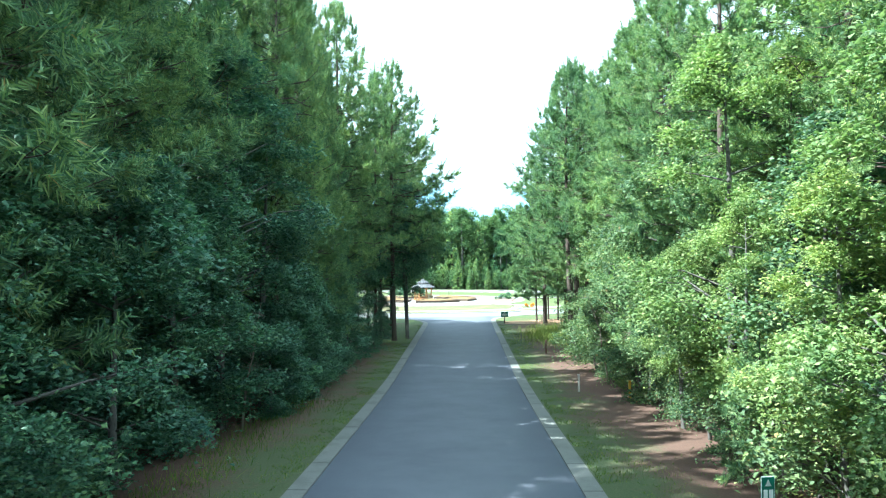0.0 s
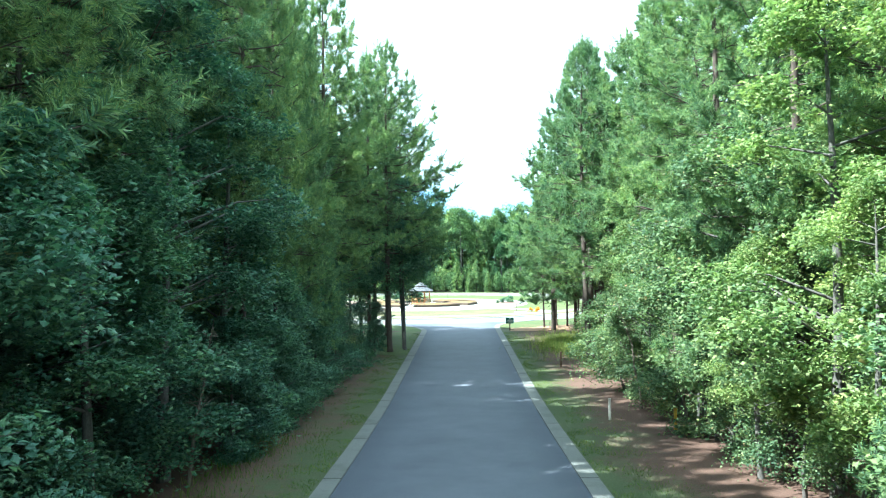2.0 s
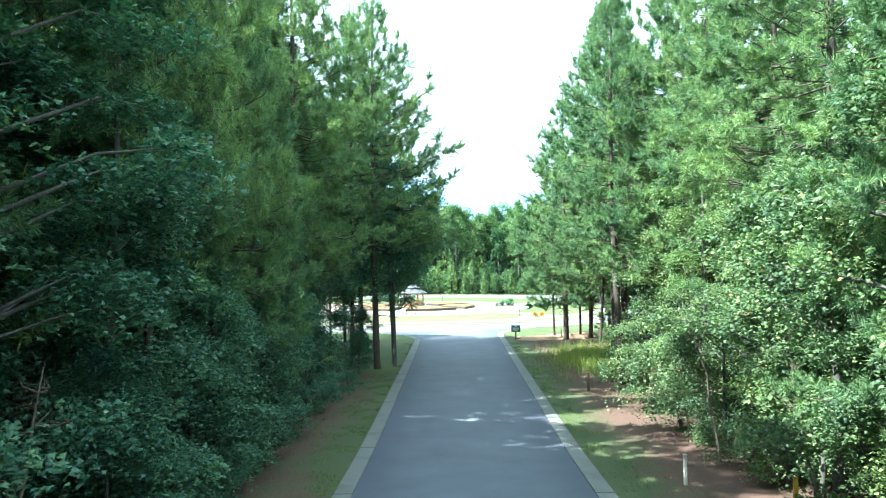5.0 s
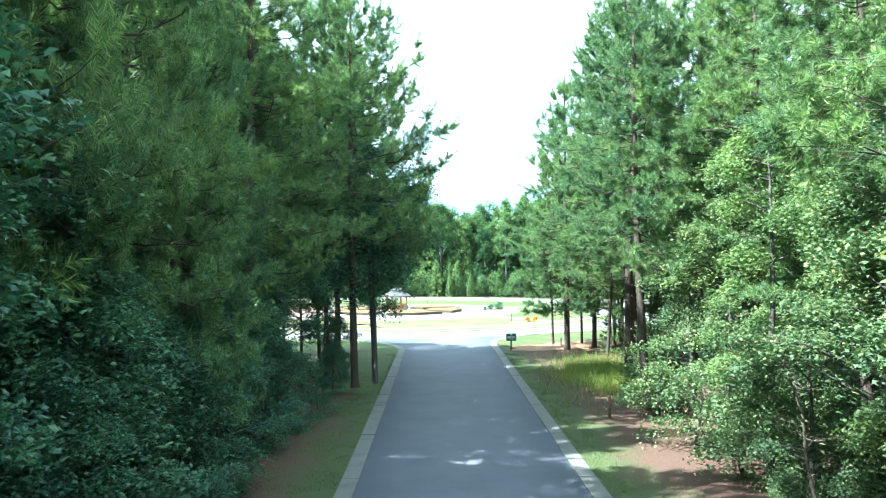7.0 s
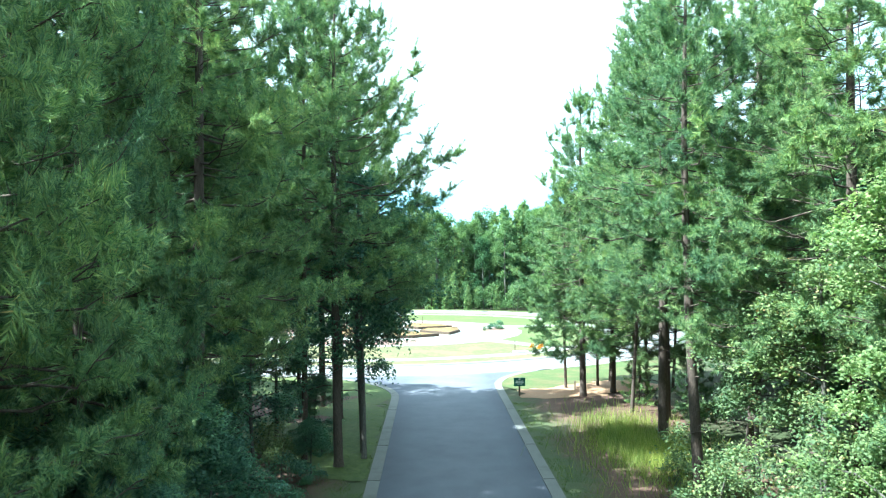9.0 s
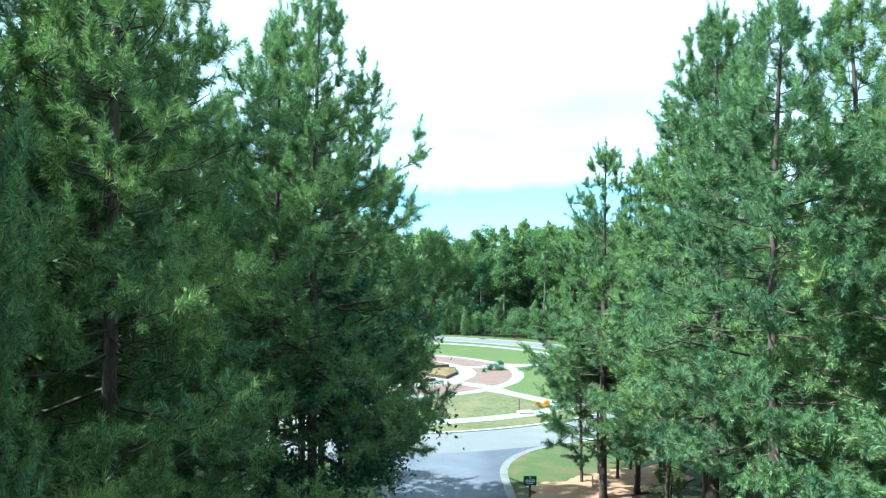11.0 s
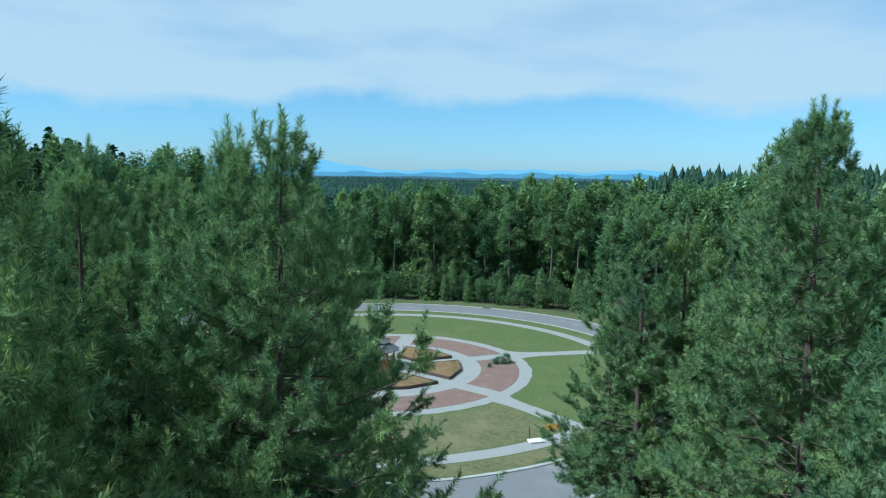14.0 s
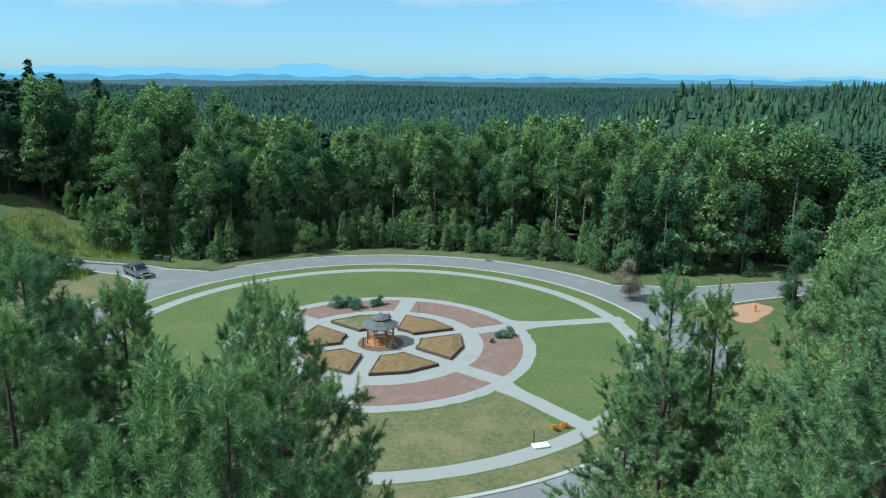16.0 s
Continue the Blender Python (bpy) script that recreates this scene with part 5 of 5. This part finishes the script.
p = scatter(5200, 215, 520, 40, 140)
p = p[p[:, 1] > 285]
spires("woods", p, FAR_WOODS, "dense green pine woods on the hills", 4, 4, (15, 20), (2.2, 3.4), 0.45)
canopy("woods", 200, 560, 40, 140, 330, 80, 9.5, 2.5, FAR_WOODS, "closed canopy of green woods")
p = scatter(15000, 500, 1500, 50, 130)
spires("woods", p, HAZE_WOODS, "dense green woods rolling away", 2, 3, (15, 19), (2.8, 4.6), 0.6)
canopy("woods", 480, 1600, 48, 132, 420, 110, 11.5, 2.0, HAZE_WOODS, "closed canopy of woods tinted blue for haze")

# far canopy to the horizon, haze blue put into its colour
na, nr = 420, 60
aa = np.radians(np.linspace(40, 140, na))
rr = np.geomspace(1400, 4300, nr)
A, Rr = np.meshgrid(aa, rr)
X, Y = Rr * np.cos(A), 60 + Rr * np.sin(A)
jit = rng.random(X.shape)
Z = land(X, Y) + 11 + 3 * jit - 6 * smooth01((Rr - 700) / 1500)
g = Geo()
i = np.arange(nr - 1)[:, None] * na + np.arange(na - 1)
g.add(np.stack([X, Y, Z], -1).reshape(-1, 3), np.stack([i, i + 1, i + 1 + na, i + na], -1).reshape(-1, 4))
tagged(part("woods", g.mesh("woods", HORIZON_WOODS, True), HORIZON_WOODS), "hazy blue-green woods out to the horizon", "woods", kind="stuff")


def ridge_line(name, dist, peaks, mat, label, lift=30):
    a = np.radians(np.linspace(36, 144, 400))
    deg = np.degrees(np.pi / 2 - a)
    h = 14 + 5 * np.sin(deg * 0.9) + 4 * np.sin(deg * 2.3 + 1) + np.array([3 * noise.fractal(Vector((d * 0.6, dist * 0.01, 0)), 0.9, 2.1, 5) for d in deg])
    for c, w, k in peaks:
        h = h + k * np.exp(-((deg - c) / w) ** 2)
    x, y = dist * np.cos(a), 60 + dist * np.sin(a)
    g = Geo()
    n = len(a)
    g.add(np.concatenate([np.c_[x, y, lift + h], np.c_[x * 1.004, y * 1.004, np.full(n, -60.0)]]), np.stack([np.arange(n - 1), np.arange(1, n), n + np.arange(1, n), n + np.arange(n - 1)], -1))
    return tagged(part(name, g, mat), label, "backdrop", kind="structure")


ridge_line("backdrop", 4550, ((-9.0, 3.0, 62), (-16, 4, 26), (-24, 5, 30), (6, 5, 10), (18, 5, 14)), RIDGE_FAR, "mountains on the horizon in painted pale blue haze")
ridge_line("backdrop", 4420, ((-14, 5, 6), (12, 6, 3)), RIDGE_NEAR, "wooded hills on the horizon in painted blue haze", 14)


# ---- the gazebo ----
def gazebo(at, turn):
    root = thing("gazebo", at, "small octagonal cedar gazebo with a two-tier grey shingle roof", "gazebo", turn=turn)
    R, n, hp = 1.42, 8, 2.25
    pt = lambda r, k, z: Vector((r * math.cos(math.tau * k / n), r * math.sin(math.tau * k / n), z))
    bm = bmesh.new()
    bmesh.ops.create_cone(bm, cap_ends=True, segments=n, radius1=1.55, radius2=1.55, depth=0.16)
    bmesh.ops.translate(bm, vec=(0, 0, 0.08), verts=bm.verts)
    part("floor", bm, CEDAR, root)
    for k in range(n):
        p = pt(R, k, 0.16)
        part("post", box(0.12, 0.12, hp, p, 0.015, Matrix.Rotation(math.tau * k / n, 4, "Z")), CEDAR, root)
        q = pt(R, k + 1, 0.16)
        mid, ln = (p + q) / 2, (q - p).length
        tm = Matrix.Rotation(math.atan2(q.y - p.y, q.x - p.x), 4, "Z")
        part("header", box(ln, 0.09, 0.16, (mid.x, mid.y, hp + 0.02), 0.01, tm), CEDAR, root)
        if k not in (3, 4):
            part("top_rail", box(ln - 0.1, 0.08, 0.07, (mid.x, mid.y, 1.0), 0.01, tm), CEDAR, root)
            part("bottom_rail", box(ln - 0.1, 0.06, 0.06, (mid.x, mid.y, 0.3), 0.01, tm), CEDAR, root)
            for j in range(6):
                b = p.lerp(q, (j + 1) / 7)
                part("baluster", box(0.04, 0.04, 0.66, (b.x, b.y, 0.36), 0.0, tm), CEDAR, root)
            inn = mid * 0.82
            part("bench_seat", box(ln * 0.78, 0.34, 0.05, (inn.x, inn.y, 0.58), 0.008, tm), CEDAR, root)
        for s in (-1, 1):
            b = p if s > 0 else q
            o = mid.lerp(b, 0.62)
            ob = part("bracket", box(0.34, 0.05, 0.07, (0, 0, 0), 0.008), CEDAR, root)
            ob.matrix_basis = Matrix.Translation((o.x, o.y, hp - 0.12)) @ tm @ Matrix.Rotation(radians(-42 * s), 4, "Y")
    for name, r0, z0, r1, z1 in (("roof", 1.98, 2.30, 0.80, 3.05), ("upper_roof", 0.98, 3.16, 0.02, 3.80)):
        roof = part(name, tier(n, r0, z0, r1, z1, 0.05, 0.0), SHINGLE, root)
        rows = 7 if name == "roof" else 5
        for j in range(rows):
            f0, f1 = j / rows, (j + 1.12) / rows
            part("shingle_course", tier(n, r0 + (r1 - r0) * f0 + 0.01, z0 + (z1 - z0) * f0 + 0.055, r0 + (r1 - r0) * min(f1, 1), z0 + (z1 - z0) * min(f1, 1) + 0.035, 0.025, 0.0), SHINGLE, roof)
    part("collar", tier(n, 0.72, 3.0, 0.72, 3.2, 0.04, 0.0), CEDAR, root)
    part("finial", rod(0.05, 0.28, (0, 0, 3.78), 8, 0.015), SHINGLE, root)
    return root


def tier(n, r0, z0, r1, z1, th, turn):
    """A shell of n sloping faces with thickness."""
    bm = bmesh.new()
    rows = []
    for r, z in ((r0, z0), (r1, z1), (max(r1 - th, 0.005), z1 - th), (r0 - th, z0 - th)):
        rows.append([bm.verts.new((r * math.cos(math.tau * (k + turn) / n), r * math.sin(math.tau * (k + turn) / n), z)) for k in range(n)])
    for a, b in zip(rows, rows[1:] + rows[:1]):
        for k in range(n):
            bm.faces.new((a[k], a[(k + 1) % n], b[(k + 1) % n], b[k]))
    return bm


gazebo((HUB[0], HUB[1], 0.1), 22.5).scale = (1.14, 1.14, 0.97)


# ---- the pickup ----
def pickup(at, turn):
    root = thing("pickup_truck", at, "dark grey crew-cab pickup truck standing on the side road", "pickup truck", turn=turn)

    def shell(sections, mat, name, parent, bevel=0.05):
        """A closed loft through sections (x, half width at the base, half width at the top, base z, top z)."""
        bm = bmesh.new()
        rows = [[bm.verts.new(c) for c in ((x, -w0, z0), (x, w0, z0), (x, w0 * 1.02, (z0 + z1) / 2), (x, w1, z1), (x, -w1, z1), (x, -w0 * 1.02, (z0 + z1) / 2))] for x, w0, w1, z0, z1 in sections]
        for a, b in zip(rows, rows[1:]):
            for k in range(6):
                bm.faces.new((a[k], a[(k + 1) % 6], b[(k + 1) % 6], b[k]))
        bm.faces.new(rows[0][::-1]), bm.faces.new(rows[-1])
        bmesh.ops.recalc_face_normals(bm, faces=bm.faces)
        bmesh.ops.bevel(bm, geom=bm.edges[:], offset=bevel, segments=2, affect="EDGES")
        return part(name, bm, mat, parent)

    body = shell([(-2.85, 0.92, 0.90, 0.55, 1.12), (-2.75, 0.97, 0.95, 0.45, 1.15), (-0.95, 0.97, 0.95, 0.42, 1.16), (1.15, 0.97, 0.94, 0.42, 1.14), (2.55, 0.96, 0.88, 0.45, 1.06), (2.8, 0.88, 0.80, 0.52, 0.92)], PAINT, "body", root)
    shell([(-1.30, 0.92, 0.80, 1.10, 1.93), (-1.0, 0.92, 0.80, 1.10, 1.98), (0.40, 0.92, 0.80, 1.10, 1.97), (0.70, 0.92, 0.78, 1.10, 1.88), (1.50, 0.92, 0.82, 1.05, 1.18)], PAINT, "cab", root)
    ws = bmesh.new()
    vs = [ws.verts.new(c) for c in ((1.50, -0.80, 1.24), (1.50, 0.80, 1.24), (0.80, 0.72, 1.90), (0.80, -0.72, 1.90))]
    ws.faces.new(vs)
    bmesh.ops.solidify(ws, geom=ws.faces[:], thickness=-0.03)
    part("windscreen", ws, GLASS, root)
    for s in (-1, 1):
        for x0, x1 in ((-1.15, -0.22), (-0.10, 0.95)):
            w = bmesh.new()
            top = min(x1, 0.62)
            vs = [w.verts.new(c) for c in ((x0, s * 0.965, 1.24), (x1, s * 0.965, 1.24), (top, s * 0.885, 1.80), (x0 + 0.08, s * 0.885, 1.80))]
            w.faces.new(vs)
            bmesh.ops.solidify(w, geom=w.faces[:], thickness=0.02)
            part("side_window", w, GLASS, root)
        part("mirror", box(0.14, 0.22, 0.20, (1.0, s * 1.10, 1.15), 0.03), TRIM, root)
        part("headlight", box(0.10, 0.34, 0.18, (2.74, s * 0.66, 0.78), 0.03), LAMP_GLASS, root)
        part("tail_light", box(0.06, 0.14, 0.38, (-2.84, s * 0.86, 0.70), 0.02), ORANGE, root)
        part("door_handle", box(0.16, 0.03, 0.03, (0.1, s * 0.985, 1.02), 0.008), CHROME, root)
        part("bed_rail", box(1.45, 0.10, 0.05, (-2.05, s * 0.90, 1.14), 0.015), TRIM, root)
        part("running_board", box(2.0, 0.14, 0.05, (0.1, s * 0.98, 0.36), 0.015), TRIM, root)
    part("bed_floor", box(1.42, 1.66, 0.02, (-2.05, 0, 1.165), 0.0), TRIM, root)
    part("grille", box(0.08, 0.92, 0.26, (2.78, 0, 0.70), 0.02), TRIM, root)
    part("front_bumper", box(0.16, 1.74, 0.20, (2.82, 0, 0.44), 0.05), CHROME, root)
    part("rear_bumper", box(0.14, 1.70, 0.18, (-2.90, 0, 0.48), 0.05), CHROME, root)
    part("number_plate", box(0.02, 0.30, 0.15, (2.91, 0, 0.47), 0.004), WHITE_PAINT, root)
    for x in (-1.85, 1.78):
        for s in (-1, 1):
            wheel = new("wheel")
            wheel.parent = root
            wheel.matrix_basis = pose(x, s * 0.86, 0.39, 90, 0, 0)
            t = bmesh.new()
            bmesh.ops.create_cone(t, cap_ends=True, segments=24, radius1=0.39, radius2=0.39, depth=0.27)
            bmesh.ops.bevel(t, geom=[e for e in t.edges if len(e.link_faces) == 2 and any(len(f.verts) > 4 for f in e.link_faces)], offset=0.05, segments=2, affect="EDGES")
            part("tyre", t, RUBBER, wheel)
            r = bmesh.new()
            bmesh.ops.create_cone(r, cap_ends=True, segments=16, radius1=0.24, radius2=0.24, depth=0.285)
            part("rim", r, CHROME, wheel)
            for k in range(6):
                part("spoke", box(0.05, 0.2, 0.295, (0.12 * math.cos(k * 1.047), 0.12 * math.sin(k * 1.047), -0.147), 0.0, Matrix.Rotation(k * 1.047 + 1.57, 4, "Z")), TRIM, wheel)
    return root


pickup((-46.7, 165.1, float(land(-46.7, 165.1)) + 0.03), -44).scale = (1.04, 1.04, 1.04)


# ---- signs, posts and small things ----
def ground_z(x, y, lift=0.0):
    return float(land(x, y)) + lift


def green_sign(at, turn):
    root = thing("sign", (*at, ground_z(*at)), "small green sign with pale lettering on a brown post", "sign", turn=turn)
    part("post", box(0.12, 0.10, 1.0, (0, 0.05, -0.1), 0.012), BROWN_POST, root)
    board = part("board", box(0.82, 0.05, 0.60, (0, 0, 0.78), 0.02), GREEN_PAINT, root)
    for w, h, z in ((0.13, 0.10, 1.23), (0.56, 0.06, 1.10), (0.60, 0.06, 1.00), (0.40, 0.05, 0.90)):
        b = box(w, 0.008, h, (0, -0.029, z), 0.0)
        m = bpy.data.meshes.new("bar")
        b.to_mesh(m)
        b.free()
        m.materials.append(WHITE_PAINT)
        part("lettering_bar", m, WHITE_PAINT, board)
    return root


green_sign((5.0, 86.5), 2)


def lot_sign(at, turn):
    root = thing("sign", (*at, ground_z(*at)), "narrow green and white marker sign on a thin post", "sign", turn=turn)
    part("post", box(0.05, 0.04, 1.5, (0, 0.035, -0.1), 0.005), WHITE_PAINT, root)
    board = part("board", box(0.30, 0.02, 0.78, (0, 0, 0.72), 0.008), WHITE_PAINT, root)
    part("panel", box(0.27, 0.006, 0.46, (0, -0.013, 1.02), 0.0), GREEN_PAINT, board)
    part("panel", box(0.27, 0.006, 0.24, (0, -0.013, 0.74), 0.0), GREEN_PAINT, board)
    tri = bmesh.new()
    vs = [tri.verts.new(c) for c in ((-0.07, -0.019, 1.30), (0.07, -0.019, 1.30), (0, -0.019, 1.44))]
    tri.faces.new(vs)
    bmesh.ops.solidify(tri, geom=tri.faces[:], thickness=0.004)
    part("tree_mark", tri, WHITE_PAINT, board)
    for x in (-0.06, 0.06):
        part("figure_bar", box(0.085, 0.006, 0.17, (x, -0.019, 1.06), 0.0), WHITE_PAINT, board)
    part("lettering_bar", box(0.18, 0.006, 0.05, (0, -0.019, 0.84), 0.0), WHITE_PAINT, board)
    return root


lot_sign((6.7, 20.0), 8)


def marker_post(at, w, h, mat, label):
    root = thing("marker_post", (*at, ground_z(*at, -0.1)), label, "post")
    part("shaft", box(w, w, h + 0.1, (0, 0, 0), w * 0.12), mat, root)
    part("cap", box(w * 1.15, w * 1.15, 0.03, (0, 0, h + 0.1), 0.006), mat, root)
    return root


marker_post((6.7, 60.3), 0.14, 1.05, BROWN_POST, "short dark brown wooden post in the verge")
marker_post((6.5, 43.2), 0.10, 0.95, PALE_POST, "short pale wooden stake in the pine straw")
marker_post((8.5, 40.3), 0.11, 1.0, YELLOW, "short yellow marker post under the trees")
marker_post((9.4, 88.6), 0.09, 0.7, PALE_POST, "short pale stake in the sandy soil")
marker_post((7.6, 111.6), 0.09, 1.25, BROWN_POST, "thin dark post at the footpath's edge")
marker_post((-2.6, 147.0), 0.08, 1.2, BROWN_POST, "thin dark post in the garden")
marker_post((-8.9, 134.0), 0.16, 1.3, TIMBER, "dark wooden post beside the gazebo")
marker_post((42.8, 147.3), 0.2, 1.0, ORANGE, "orange-red marker post on bare soil")


def street_sign(at, turn):
    root = thing("street_sign", (*at, ground_z(*at)), "thin metal post with a small green street sign", "street sign", turn=turn)
    part("post", rod(0.04, 2.5, (0, 0, -0.1), 8), TRIM, root)
    board = part("board", box(0.75, 0.03, 0.20, (0, 0, 2.3), 0.006), GREEN_PAINT, root)
    part("lettering_bar", box(0.55, 0.006, 0.08, (0, -0.018, 2.36), 0.0), WHITE_PAINT, board)


street_sign((35.9, 161.9), 10)


def utility_box(at, s, turn):
    root = thing("utility_box", (*at, ground_z(*at, 0.05)), "green metal utility box on a concrete pad", "utility box", "utility boxes", turn)
    part("pad", box(1.25 * s, 1.0 * s, 0.10, (0, 0, 0), 0.02), CONCRETE, root)
    cab = part("cabinet", box(1.05 * s, 0.8 * s, 0.85 * s, (0, 0, 0.10), 0.03), BOX_GREEN, root)
    part("lid", box(1.11 * s, 0.86 * s, 0.07, (0, 0, 0.10 + 0.85 * s), 0.02), BOX_GREEN, cab)
    part("door", box(0.46 * s, 0.02, 0.66 * s, (-0.25 * s, -0.41 * s, 0.18), 0.004), BOX_GREEN, cab)
    part("door", box(0.46 * s, 0.02, 0.66 * s, (0.25 * s, -0.41 * s, 0.18), 0.004), BOX_GREEN, cab)


utility_box((-46.6, 174.0), 0.95, 12)
utility_box((-44.9, 173.3), 0.95, -6)

# a pale flat stone slab and a storm drain
slab = thing("stone_slab", (8.1, 110.9, 0.08), "pale weathered slab lying beside the footpath", "slab", turn=14)
part("slab", box(1.5, 0.8, 0.22, (0, 0, 0), 0.08), WHITE_PAINT, slab)
drain = thing("storm_drain", (*arc(ISLE, RING_R - 0.1, 65.5, 65.5, 1)[0], 0.04), "dark storm drain inlet in the kerb", "drain", turn=-24)
part("frame", box(1.4, 0.5, 0.12, (0, 0, 0), 0.02), CONCRETE, drain)
part("grate", box(1.1, 0.32, 0.03, (0, -0.05, 0.12), 0.006), TRIM, drain)


def garden_shrub(at, s, mat, label):
    trunk, crown = broad_parts(int(at[0] * 10) % 97, 1.5, 0.95, 0.05, 90, 30, 0.12, 0.20, flat=0.8, per=6, spread=0.16)
    ob = tree_kind("shrub", (trunk, crown), GREY_BARK, mat, label, "shrub")
    ob.matrix_basis = Matrix.LocRotScale((at[0], at[1], 0.11), None, (s, s, s))
    return ob


for x, y, s in ((-13.9, 149.0, 1.1), (-12.1, 148.9, 1.05), (-11.0, 148.4, 0.95), (-8.8, 149.4, 0.7), (-8.0, 150.2, 0.8)):
    garden_shrub((x, y), s, DARK_LEAVES, "dark green garden shrub in red mulch")
for x, y, s in ((8.4, 137.6, 0.8), (7.2, 137.1, 0.55), (6.2, 135.6, 0.35)):
    garden_shrub((x, y), s, DARK_LEAVES, "low grey-green garden shrub in red mulch")
# stand-in clump for a dark brown shape taken for a bench and shadow
garden_shrub((-5.6, 133.6), 0.6, PURPLE_LEAVES, "brown leafy stand-in for a dark shape beside the gazebo")
garden_shrub((10.7, 114.2), 0.38, FLOWERS, "clump of orange flowers beside the path")
garden_shrub((9.8, 113.7), 0.36, FLOWERS, "clump of orange flowers beside the path")
# a small bare-crowned tree by the east path
st = tree_kind("broadleaf_tree", broad_parts(77, 5.4, 2.2, 1.0, 190, 34, 0.17, 0.3, flat=0.7, per=6, spread=0.16), GREY_BARK, PURPLE_LEAVES, "small young tree with sparse purple-grey leaves", "tree")
st.matrix_basis = Matrix.Translation((27.2, 153.1, 0.05))

# ---- grass ----
def blades(name, pts, h, mat, label, w=0.02):
    n = len(pts)
    r = np.random.default_rng(5)
    base = np.c_[pts, land(pts[:, 0], pts[:, 1]) + 0.03]
    a = r.uniform(0, 6.28, n)
    sd = np.c_[np.cos(a), np.sin(a), np.zeros(n)] * w / 2
    hh = h * r.uniform(0.5, 1.25, (n, 1))
    tip = base + np.c_[r.normal(0, 0.35, (n, 2)), np.ones(n)] * hh
    g = Geo()
    V = np.stack([base - sd, base + sd, tip], 1).reshape(-1, 3)
    g.add(V, np.arange(len(V)).reshape(-1, 3))
    return tagged(part(name, g, mat), label, "grass", kind="stuff")


gr = np.random.default_rng(8)
n = 60000
yy = gr.uniform(8, 84, n)
xx = np.where(gr.random(n) < 0.5, 4.2 + np.abs(gr.normal(0, 1.2, n)), -4.2 - np.abs(gr.normal(0, 1.3, n)))
thick = np.array([noise.noise(Vector((x * 0.8, y * 0.8, 1.0))) + 0.5 * noise.noise(Vector((x * 2.5, y * 2.5, 4.0))) for x, y in zip(xx, yy)]) > -0.05
blades("grass", np.c_[xx, yy][thick], 0.10, GRASS, "short ragged grass along the verges")
n = 8000
# brighter meadow colour stands in for sun on this shaded grass
blades("grass", np.c_[gr.normal(9.6, 1.5, n), gr.normal(72, 3.6, n)], 0.80, MEADOW, "tall grass under the pines in a sun-bright colour", 0.03)
n = 3500
blades("grass", np.c_[gr.normal(-7.2, 0.6, n), gr.uniform(6, 40, n)], 0.28, GRASS, "rough grass at the foot of the bank", 0.025)
n = 15000
wx, wy = gr.uniform(-92, -54, n), gr.uniform(161, 193, n)
weeds = ((wy < 166.5) | (wy > 174 + 0.6 * np.sin(wx * 0.7))) & (wy > 161 + 2 * np.sin(wx * 0.4)) & (wy < 188 + 2 * np.sin(wx * 0.5) - 0.55 * np.maximum(0, -wx - 74))
blades("grass", np.c_[wx, wy][weeds], 1.1, MEADOW, "tall weedy grass beside the side road", 0.13)
n = 6000
blades("grass", np.c_[gr.normal(-52, 4.0, n), gr.normal(179, 2.0, n)], 0.8, MEADOW, "tall weedy grass beside the side road", 0.09)
